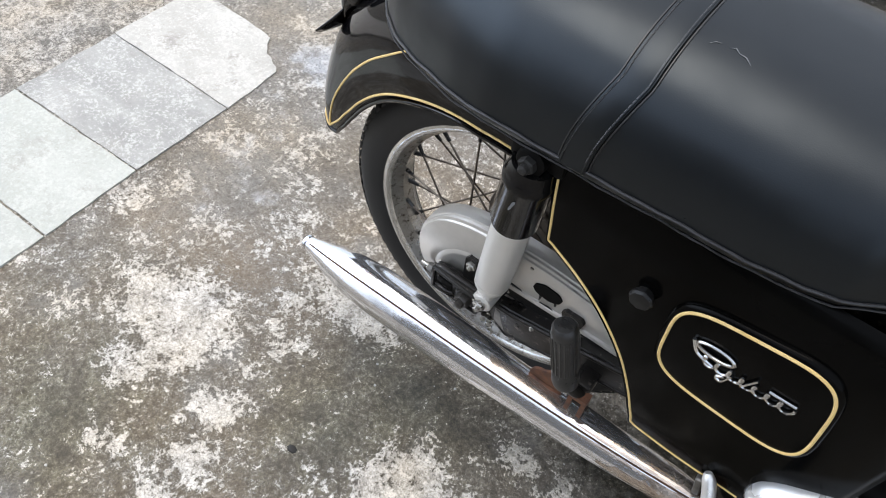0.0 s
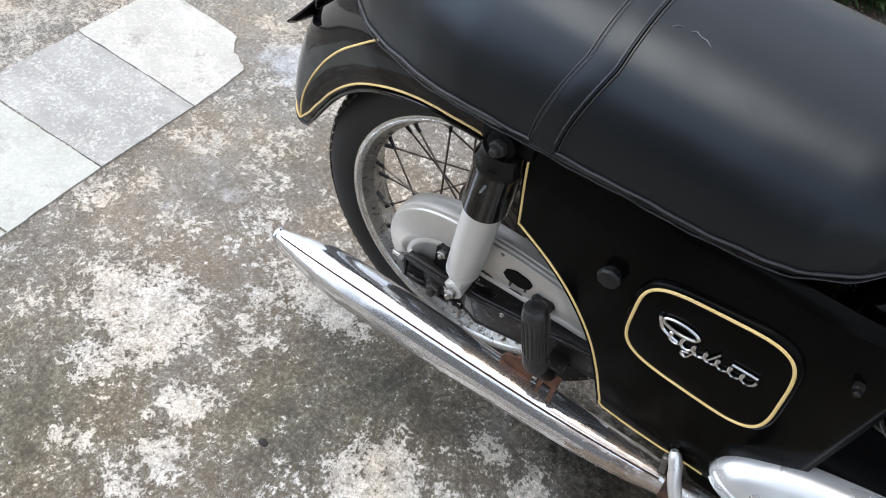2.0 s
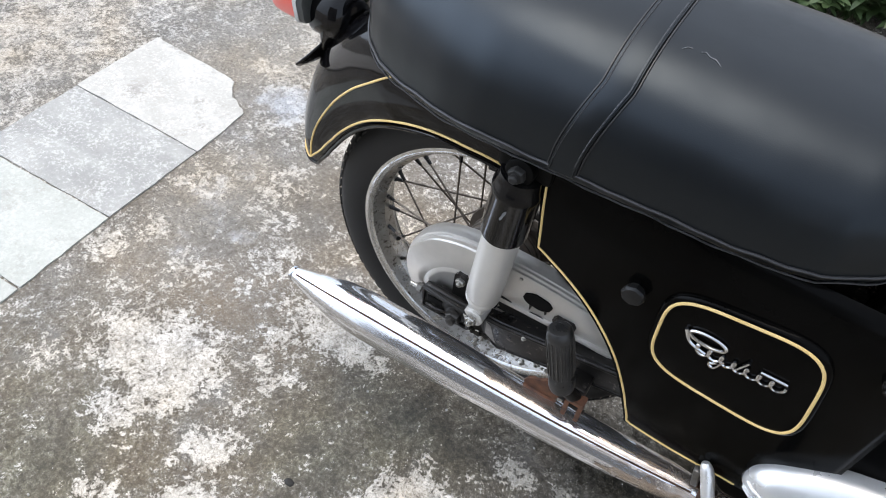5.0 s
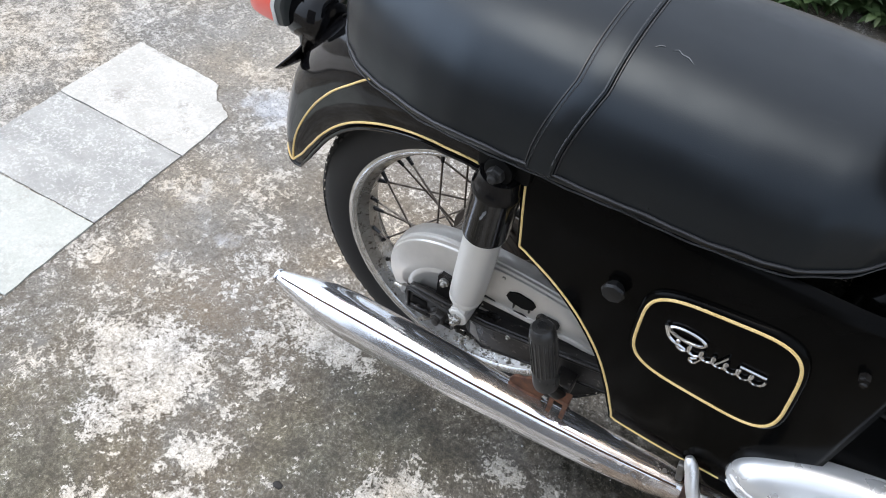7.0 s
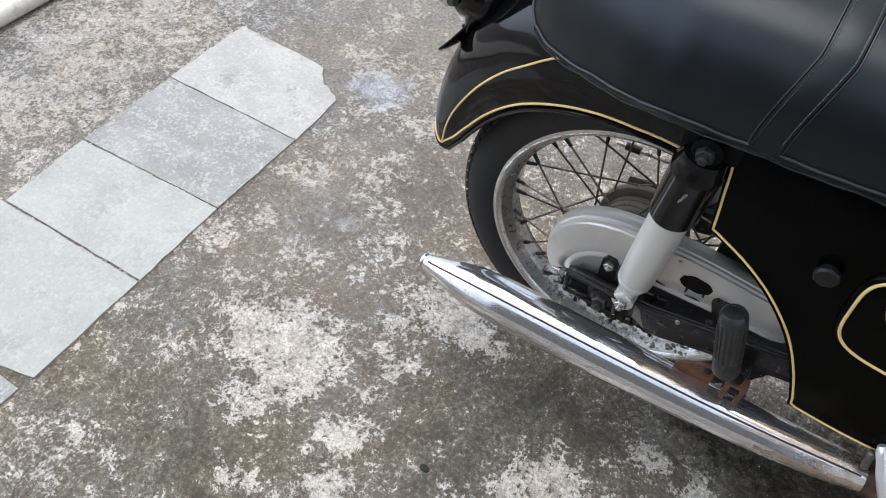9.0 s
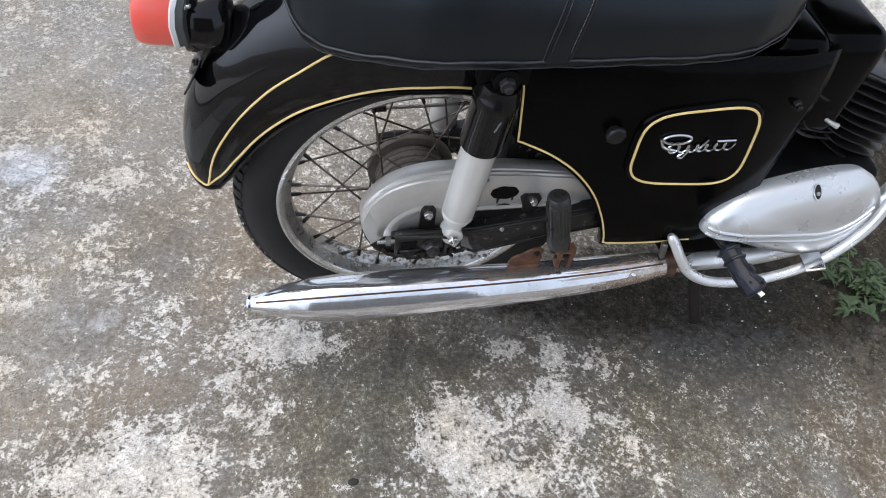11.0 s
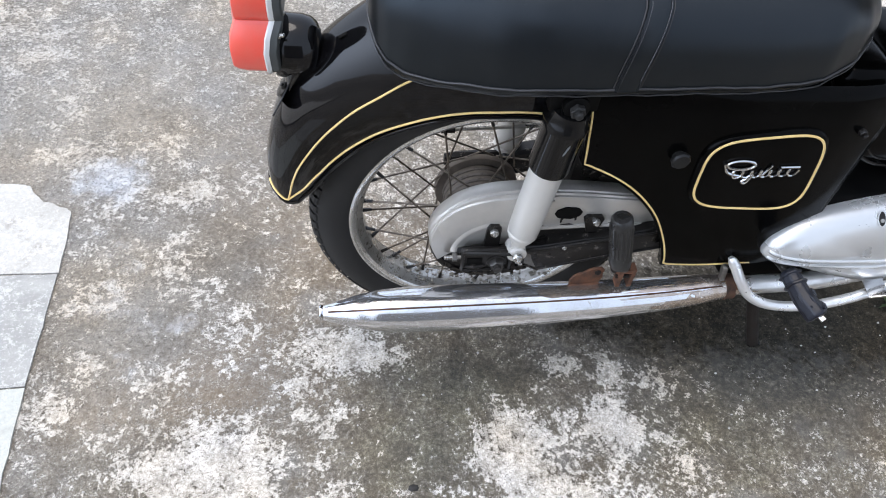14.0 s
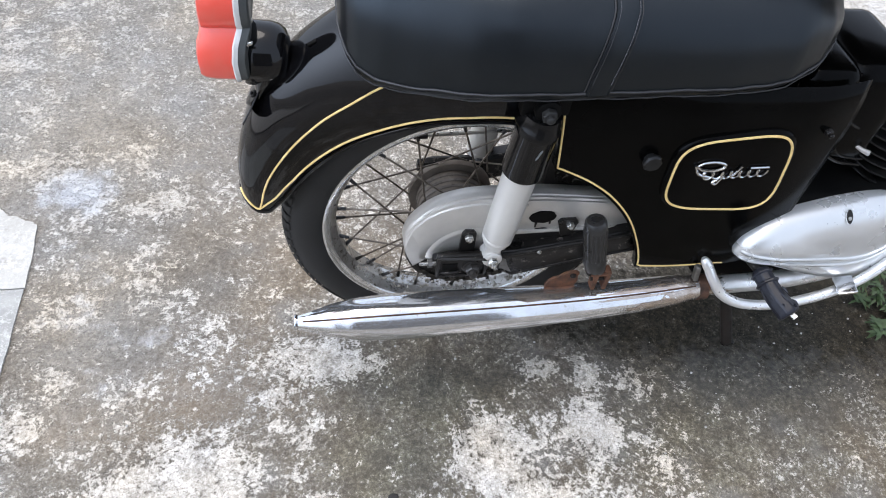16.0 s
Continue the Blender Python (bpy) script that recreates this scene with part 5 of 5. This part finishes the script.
muffler = part("silencer", tube_bm(ax, [muffler_r(p.x) for p in ax], 48), MUFFLER, bike, "long chromed cigar-shaped silencer with a rusty seam")
seam = []
for p in ax[2:-6]:
    r = muffler_r(p.x)
    a = radians(121)
    seam.append(p + Vector((0, r * math.cos(a) * 1.0, r * math.sin(a))))
part("seam", tube_bm(seam, 0.0016, 8), SEAM_RUST, muffler, "dark rusty weld seam")
part("outlet", lathe_bm([(0.0, 0.0135), (-0.003, 0.0142), (-0.0055, 0.0132), (-0.0045, 0.0105), (-0.003, 0.004)], ax[0], (1, 0, -0.06), 24), CHROME, muffler, "small bright outlet lip")
part("pipe", tube_bm(smooth_path([(0.43, -0.165, 0.262), (0.5, -0.164, 0.262), (0.62, -0.158, 0.262), (0.74, -0.145, 0.285), (0.84, -0.12, 0.36), (0.87, -0.1, 0.45)], 8), 0.0175, 20), BAR_CHROME, muffler, "slim chromed exhaust pipe")
part("clamp", lathe_bm([(-0.009, 0.0205), (-0.008, 0.0235), (0.008, 0.0235), (0.009, 0.0205)], (0.434, -0.165, 0.26), (1, 0, 0.12), 24), SEAM_RUST, muffler, "rusty brown clamp")
hanger_line = [(0.142, 0.258), (0.14, 0.276), (0.145, 0.288), (0.152, 0.294), (0.161, 0.2965), (0.169, 0.305), (0.181, 0.3105), (0.192, 0.31), (0.198, 0.304), (0.196, 0.295), (0.199, 0.285), (0.195, 0.272), (0.196, 0.258)]
hanger = part("hanger", plate_bm(hanger_line, -0.1525, -0.1475), RUST, muffler, "rusty hanger bracket")
rounded(hanger, 0.0012)
part("bolt", hexnut_bm((0.186, -0.1525, 0.3), (0, -1, 0), 0.006, 0.003, 0.003), RUST_DARK, hanger)
part("weld", tube_bm(smooth_path([(0.14, -0.153, 0.2645), (0.157, -0.154, 0.265), (0.175, -0.154, 0.2655), (0.197, -0.153, 0.266)], 4), [0.002, 0.004, 0.005, 0.004, 0.005, 0.0045, 0.0035, 0.005, 0.004, 0.005, 0.004, 0.003, 0.002], 8), RUST, hanger)


def silencer_patch(x0, x1, a0, a1, seed, material=RUST, label="rust stain"):
    """A thin stain that hugs the silencer, ragged at its edge."""
    r2 = random.Random(seed)
    xm, am = (x0 + x1) / 2, (a0 + a1) / 2
    rim = [0.55 + 0.6 * r2.random() for _ in range(20)]
    rows = []
    for f in (0.02, 0.35, 0.7, 1.0):
        row = []
        for k in range(20):
            t = math.tau * k / 20
            x = xm + (x1 - x0) / 2 * f * rim[k] * math.cos(t)
            a = radians(am + (a1 - a0) / 2 * f * rim[k] * math.sin(t))
            i = min(range(len(ax)), key=lambda j: abs(ax[j].x - x))
            j = i + 1 if (x > ax[i].x and i + 1 < len(ax)) or i == 0 else i - 1
            u = (x - ax[i].x) / (ax[j].x - ax[i].x)
            c = ax[i].lerp(ax[j], u)
            r = muffler_r(x) + 0.0005
            row.append(c + Vector((0, r * math.cos(a), r * math.sin(a))))
        rows.append(row)
    return part("stain", grid_bm(rows, False, True), material, muffler, label)


silencer_patch(0.405, 0.425, 80, 112, 4, SEAM_RUST)
silencer_patch(0.428, 0.446, 50, 165, 5)
silencer_patch(0.23, 0.43, 98, 119, 11, STAINED, "brown heat stain")
silencer_patch(0.07, 0.25, 70, 117, 12, STAINED, "brown stain under the hanger")
silencer_patch(0.2, 0.44, 124, 136, 13, STAINED, "brown stain along the seam")
silencer_patch(0.3, 0.48, 40, 118, 21, STAINED, "brown heat stain")
silencer_patch(0.33, 0.48, 126, 230, 22, STAINED, "brown heat stain")
silencer_patch(0.27, 0.39, 150, 190, 23, STAINED, "brown heat stain")
silencer_patch(0.29, 0.303, 156, 164, 8, DULL_CHROME, "shallow scuff")

# pillion footrest, folded up
peg_low, peg_high = Vector((0.201, -0.183, 0.36)), Vector((0.171, -0.183, 0.482))
peg_dir = (peg_high - peg_low).normalized()
peg_len = (peg_high - peg_low).length
peg = part("pillion_footrest", lathe_bm([(0.0, 0.0125), (0.003, 0.017), (0.01, 0.0185), (0.03, 0.0185), (0.033, 0.0172), (peg_len - 0.014, 0.0178), (peg_len - 0.005, 0.0168), (peg_len - 0.001, 0.0135), (peg_len, 0.006)], peg_low, peg_dir, 28), PEG_RUBBER, bike, "dusty black rubber pillion footrest folded up")
peg_x = peg_dir.cross(Vector((0, 1, 0))).normalized()
for k in range(18):
    a = radians(20 * k)
    away = peg_x * math.cos(a) + Vector((0, 1, 0)) * math.sin(a)
    part("rib", tube_bm([peg_low + peg_dir * h + away * r for h, r in ((0.036, 0.0168), (0.042, 0.0174), (peg_len - 0.026, 0.0176), (peg_len - 0.018, 0.0168))], 0.0016, 6), PEG_RUBBER, peg)
part("clevis", plate_bm([(0.211, 0.294), (0.211, 0.34), (0.238, 0.34), (0.238, 0.294), (0.2315, 0.294), (0.2315, 0.331), (0.2175, 0.331), (0.2175, 0.294)], -0.181, -0.164), RUST, peg, "square rusty footrest clevis", smooth=False)
part("pin", tube_bm([(0.2075, -0.174, 0.316), (0.2415, -0.174, 0.316)], 0.0036, 10), RUST_DARK, peg)
part("stalk", tube_bm([(0.222, -0.17, 0.334), (0.214, -0.176, 0.345), (0.202, -0.183, 0.362)], 0.0095, 10), GREASY, peg)

# foot control bar with the front footrest
bar_pts = smooth_path([(0.408, -0.165, 0.346), (0.42, -0.175, 0.33), (0.432, -0.188, 0.31), (0.456, -0.2, 0.28), (0.5, -0.21, 0.262), (0.57, -0.214, 0.26), (0.65, -0.21, 0.275), (0.72, -0.2, 0.305), (0.77, -0.185, 0.355), (0.79, -0.17, 0.41)], 7)
bar = part("foot_control_bar", tube_bm(bar_pts, [0.005, 0.0066, 0.0078, 0.0086, 0.009] + [0.0092] * (len(bar_pts) - 5), 16), BAR_CHROME, bike, "curved chromed foot control bar")
part("pad", box_bm(-0.0165, 0.0165, -0.0195, 0.0195, -0.003, 0.003, 0.002, pose(0.679, -0.212, 0.304, 0, -20, -10)), CHROME, bar, "flat chromed pedal pad")
part("tab", box_bm(-0.005, 0.005, -0.006, 0.006, -0.02, 0.02, 0.003, Matrix.Translation((0.41, -0.166, 0.305)) @ pose(0, 0, 0, 0, -12, 0)), DARK_STEEL, bar, "dull steel tab")
fp_line = smooth_path([(0.501, -0.195, 0.343), (0.506, -0.218, 0.339), (0.512, -0.245, 0.334), (0.523, -0.272, 0.329), (0.527, -0.281, 0.327)], 4)
fp = part("footrest", tube_bm(fp_line, [0.0155, 0.018] + [0.0185] * 4 + [0.019, 0.0195, 0.02, 0.0204, 0.0208, 0.0212, 0.0214, 0.0216, 0.0214, 0.02, 0.015], 8, flat=0.9), FOOT_RUBBER, bike, "faceted blue-black rubber footrest")
rounded(fp, 0.0022)
for k in (1, 4):
    part("ring", tube_bm([fp_line[k], fp_line[k].lerp(fp_line[k + 1], 0.3), fp_line[k].lerp(fp_line[k + 1], 0.65), fp_line[k + 1]], [0.018, 0.0202, 0.0202, 0.018], 8), FOOT_RUBBER, fp)
for k, turn in ((7, 60), (9, 100), (10, 40), (12, 75), (11, 130), (8, 150)):
    a = radians(turn)
    p = fp_line[k] + Vector((math.cos(a), 0, math.sin(a))) * 0.0188
    q = fp_line[k + 2] + Vector((math.cos(a), 0, math.sin(a))) * 0.0202
    part("rib", tube_bm([p, p.lerp(q, 0.5) + Vector((0, 0, 0.001)), q], [0.001, 0.0026, 0.001], 6), FOOT_RUBBER, fp)
part("bolt", tube_bm([(0.525, -0.276, 0.331), (0.532, -0.289, 0.33)], 0.005, 8), STEEL, fp)
part("stem", tube_bm([(0.48, -0.11, 0.34), (0.502, -0.2, 0.343)], 0.009, 10), GREASY, fp)

# engine: silver cover, crankcase, cylinder, inlet
COVER_C = Vector((0.635, -0.14, 0.366))
cover_line = smooth_path([(0.45, -0.168, 0.385), (0.459, -0.166, 0.404), (0.482, -0.159, 0.422), (0.52, -0.15, 0.437), (0.57, -0.145, 0.449), (0.625, -0.141, 0.459), (0.68, -0.138, 0.4635), (0.722, -0.137, 0.459),
                          (0.77, -0.137, 0.428), (0.802, -0.14, 0.38), (0.806, -0.145, 0.335), (0.785, -0.15, 0.295), (0.74, -0.155, 0.276), (0.67, -0.158, 0.284), (0.6, -0.16, 0.305), (0.53, -0.162, 0.333), (0.47, -0.166, 0.359), (0.451, -0.168, 0.365)], 5, True)
rows = []
for g, d in ((0.97, 0.012), (1.0, 0.0), (0.99, -0.008), (0.965, -0.016), (0.92, -0.024), (0.85, -0.031), (0.74, -0.037), (0.58, -0.043), (0.38, -0.046), (0.18, -0.047), (0.01, -0.047)):
    ring = []
    for p in cover_line:
        q = COVER_C.lerp(p, g)
        q.y = p.y * g + COVER_C.y * (1 - g) + d
        ring.append(q)
    rows.append(ring)
case = part("engine_cover", grid_bm(rows, False, True), SILVER_BRIGHT, bike, "rounded silver engine side cover with a moulded ridge")


def cover_y(x, z):
    """How far out the cover's skin stands at a place on its side."""
    dx, dz = x - COVER_C.x, z - COVER_C.z
    best, by = 1e9, COVER_C.y
    for k in range(len(cover_line)):
        p, q = cover_line[k - 1], cover_line[k]
        ex, ez = q.x - p.x, q.z - p.z
        det = dx * -ez + ex * dz
        if abs(det) < 1e-9:
            continue
        px, pz = p.x - COVER_C.x, p.z - COVER_C.z
        t, u = (px * -ez + ex * pz) / det, (dx * pz - dz * px) / det
        if t > 0 and -0.001 <= u <= 1.001 and t < best:
            best, by = t, p.y + (q.y - p.y) * u
    g = 1 / best
    depth = float(np.interp(g, (0.01, 0.18, 0.38, 0.58, 0.74, 0.85, 0.92, 0.965, 0.99, 1.0), (-0.047, -0.047, -0.046, -0.043, -0.037, -0.031, -0.024, -0.016, -0.008, 0.0)))
    return by * g + COVER_C.y * (1 - g) + depth


for drop in (0.0, 0.013):
    ridge = smooth_path([(0.455, 0, 0.383), (0.49, 0, 0.38), (0.56, 0, 0.3695), (0.61, 0, 0.36), (0.668, 0, 0.354), (0.715, 0, 0.364), (0.765, 0, 0.398)], 6)
    skin = [Vector((p.x, cover_y(p.x, p.z - drop), p.z - drop)) for p in ridge]
    part("ridge", tube_bm([p + Vector((0, -0.0008, 0)) for p in skin], 0.0026, 8), SILVER_BRIGHT, case)
    part("groove", tube_bm([p + Vector((0, -0.0002, -0.0036)) for p in skin], 0.0012, 6), DARK_GREY, case)
sx, sz = 0.627, 0.446
slope_x, slope_z = (cover_y(sx + 0.004, sz) - cover_y(sx - 0.004, sz)) / 0.008, (cover_y(sx, sz + 0.003) - cover_y(sx, sz - 0.003)) / 0.006
out = Vector((slope_x, -1, slope_z)).normalized()
along = Vector((-0.14, slope_z, 1.0)).normalized()
across = out.cross(along).normalized()
mid_slot = Vector((sx, cover_y(sx, sz), sz))


def slot_ring(grow, lift):
    return [mid_slot + along * 0.0125 * grow * math.sin(math.tau * k / 24) + across * (0.0062 * grow) * math.cos(math.tau * k / 24) + out * lift for k in range(24)]


slot = part("slot", grid_bm([slot_ring(1.0, -0.002), slot_ring(1.0, 0.0012), slot_ring(0.02, 0.0012)], False, True), GREASY, case, "dark oval slot with a screw inside")
part("slot_rim", tube_bm(slot_ring(1.06, 0.0008), 0.0011, 6, True), SILVER_BRIGHT, slot)
part("screw", lathe_bm([(0, 0.0036), (0.0015, 0.0034), (0.002, 0.002)], mid_slot + out * 0.001 - along * 0.003, out, 12), STEEL, slot)
part("crankcase", box_bm(0.44, 0.79, -0.13, 0.115, 0.225, 0.44, 0.025, segments=4), SOOT, bike, "black engine crankcase")
cyl_m = pose(0.735, 0, 0.425, 0, 20, 0)
cyl = part("cylinder", lathe_bm([(0, 0.055), (0.15, 0.055)], (0, 0, 0), (0, 0, 1), 24), GREASY, bike, "black finned engine cylinder")
cyl.matrix_basis = cyl_m


def fin_bm(z, back, front, half):
    """One cooling fin: a thin plate with well-rounded corners and a wavy worn edge."""
    mid, reach = (back + front) / 2, (front - back) / 2

    def loop(grow, h):
        return [(mid + (reach + grow) * math.copysign(abs(math.cos(a)) ** 0.6, math.cos(a)), (half + grow) * math.copysign(abs(math.sin(a)) ** 0.6, math.sin(a)), h + 0.0006 * math.sin(5 * a + 90 * z)) for a in [math.tau * q / 48 for q in range(48)]]
    return grid_bm([loop(-0.045, z), loop(-0.002, z), loop(0.0, z + 0.0012), loop(0.0, z + 0.0034), loop(-0.002, z + 0.0046), loop(-0.045, z + 0.0046)], False, True)


for k in range(10):
    h = 0.008 + 0.0165 * k
    part("fin", fin_bm(h, -0.05 - 1.12 * h, 0.075 - 0.1 * h, 0.098 - 0.006 * abs(k - 5) / 5), FIN, cyl)
carb = part("carburettor_cover", box_bm(0.525, 0.645, -0.118, 0.06, 0.508, 0.705, 0.034, segments=5), PANEL_PAINT, bike, "rounded black carburettor cover with a moulded edge")
for inset, rad in ((0.0, 0.0032), (0.012, 0.002)):
    edge_line = smooth_path([(0.527 + inset, -0.106, 0.69), (0.53 + inset, -0.113, 0.63), (0.537 + inset, -0.116, 0.577 + inset * 0.5), (0.556 + inset * 0.7, -0.117, 0.543 + inset), (0.59, -0.117, 0.523 + inset), (0.635, -0.114, 0.511 + inset)], 6)
    part("moulding", tube_bm(edge_line, rad, 8), SHROUD, carb)
part("moulding", tube_bm(smooth_path([(0.556, -0.114, 0.665), (0.549, -0.117, 0.635), (0.556, -0.118, 0.612), (0.585, -0.117, 0.594)], 6), 0.003, 8), SHROUD, carb)
part("spigot", tube_bm([(0.602, -0.112, 0.556), (0.61, -0.124, 0.5545), (0.621, -0.13, 0.552)], [0.003, 0.0036, 0.005], 10), ALLOY, carb, "pale fuel spigot")
part("air_box", box_bm(0.45, 0.55, -0.122, 0.1, 0.42, 0.7, 0.03, segments=4), PANEL_PAINT, bike, "black air box beside the carburettor")

# fuel tank
rows = []
for k in range(41):
    t = k / 40
    x = 0.44 + 0.52 * t
    e = math.sqrt(max(0.0, 1 - (2 * t - 1) ** 4))
    row = []
    for j in range(33):
        a = math.tau * j / 32
        c, s = math.cos(a), math.sin(a)
        row.append((x, (0.05 + 0.085 * e) * math.copysign(abs(c) ** 0.75, c), 0.905 + 0.03 * t + (0.03 + 0.085 * e) * math.copysign(abs(s) ** 0.75, s)))
    rows.append(row[:-1])
bm = grid_bm(rows, False, True)
bm.verts.ensure_lookup_table()
bm.faces.new(bm.verts[:32])
bm.faces.new(bm.verts[-32:])
part("fuel_tank", bm, BLACK_PAINT, bike, "glossy black fuel tank")

# centre stand
stand = part("centre_stand", tube_bm([(0.5, -0.11, 0.3), (0.55, -0.125, 0.15), (0.605, -0.14, 0.008)], 0.012, 10), RUST_DARK, bike, "black steel centre stand")
part("leg", tube_bm([(0.5, 0.11, 0.3), (0.55, 0.125, 0.15), (0.605, 0.14, 0.008)], 0.011, 10), GREASY, stand)
part("foot", box_bm(0.595, 0.62, -0.148, -0.132, 0.0, 0.012, 0.003), GREASY, stand)
part("foot", box_bm(0.595, 0.62, 0.132, 0.148, 0.0, 0.012, 0.003), GREASY, stand)
part("crossbar", tube_bm([(0.523, -0.115, 0.235), (0.523, 0.115, 0.235)], 0.01, 10), GREASY, stand)


# ---------------------------------------------------------------- plants and grit
def leaf_bm(bm, at, direction, length, width, droop):
    d = direction.normalized()
    side = d.cross(Vector((0, 0, 1)))
    side = side.normalized() if side.length > 0.01 else Vector((1, 0, 0))
    rows = []
    for k in range(5):
        t = k / 4
        p = at + d * length * t + Vector((0, 0, -droop * length * t * t))
        w = width * math.sin(math.pi * min(0.97, 0.12 + 0.86 * t)) * 0.5
        rows.append([p - side * w + Vector((0, 0, 0.15 * w)), p, p + side * w + Vector((0, 0, 0.15 * w))])
    grid_bm(rows, False, False, bm)


def plant(x, y, spread, height, count, rng, name, label, leaf=(0.03, 0.011)):
    root = tagged(new(name), label, "plant", group="bushes along the yard" if name == "bush" else "")
    root.location = (x, y, 0)
    stems, leaves = bmesh.new(), bmesh.new()
    for _ in range(count):
        a = rng.uniform(0, math.tau)
        r = spread * math.sqrt(rng.random())
        tip = Vector((math.cos(a) * r, math.sin(a) * r, height * rng.uniform(0.35, 1.0)))
        base = Vector((math.cos(a) * r * 0.3, math.sin(a) * r * 0.3, -0.002))
        midp = base.lerp(tip, 0.5) + Vector((0, 0, height * 0.12))
        line = smooth_path([base, midp, tip], 4)
        tube_bm(line, [0.0016 * (1 - 0.7 * i / (len(line) - 1)) for i in range(len(line))], 5, bm=stems)
        for q in line[2:]:
            for _ in range(3):
                b2 = rng.uniform(0, math.tau)
                leaf_bm(leaves, q, Vector((math.cos(b2), math.sin(b2), rng.uniform(-0.1, 0.7))), leaf[0] * rng.uniform(0.6, 1.3), leaf[1] * rng.uniform(0.7, 1.2), rng.uniform(0.1, 0.6))
    part("stems", stems, STEM, root)
    tagged(part("leaves", leaves, LEAF, root), kind="stuff")
    return root


rng = random.Random(7)
plant(1.02, -0.09, 0.13, 0.06, 16, rng, "weed", "small green weed growing from the concrete", (0.026, 0.009))
for k in range(9):
    x = -0.15 + 0.17 * k
    plant(x, 1.86 + 0.05 * math.sin(k * 2.3), 0.16, 0.17 + 0.03 * math.cos(k * 1.7), 42, rng, "bush", "low leafy green bush in the soil beside the yard", (0.05, 0.024))
for k in range(6):
    plant(-0.1 + 0.27 * k, 2.2 + 0.06 * math.cos(k * 2.1), 0.22, 0.26, 40, rng, "bush", "leafy green bush in the soil beside the yard", (0.06, 0.028))

# a low dark chip, added in place of a small stain on the concrete
chip = lathe_bm([(0.0, 0.011), (0.003, 0.0105), (0.005, 0.007), (0.0055, 0.001)], (-0.14, -0.4, -0.002), (0.1, 0.05, 1), 7)
for v in chip.verts:
    v.co.x += 0.004 * noise.noise(v.co * 120)
    v.co.y = -0.4 + (v.co.y + 0.4) * 0.65
tagged(part("stain_chip", chip, RUBBER, None, smooth=False), "small dark chip standing for a stain on the concrete", "stone")

bm = bmesh.new()
for _ in range(900):
    x, y = rng.uniform(-1.6, 1.0), rng.uniform(-0.8, 1.0)
    r = rng.choice((0.0012, 0.0016, 0.002, 0.003))
    ico = bmesh.ops.create_icosphere(bm, subdivisions=1, radius=r, matrix=Matrix.Translation((x, y, r * 0.3)) @ Matrix.Diagonal((1, rng.uniform(0.6, 1), 0.6, 1)))
tagged(part("grit", bm, PEBBLE, None, smooth=False), "scattered pale grit and crumbs of lime", "grit", kind="stuff")
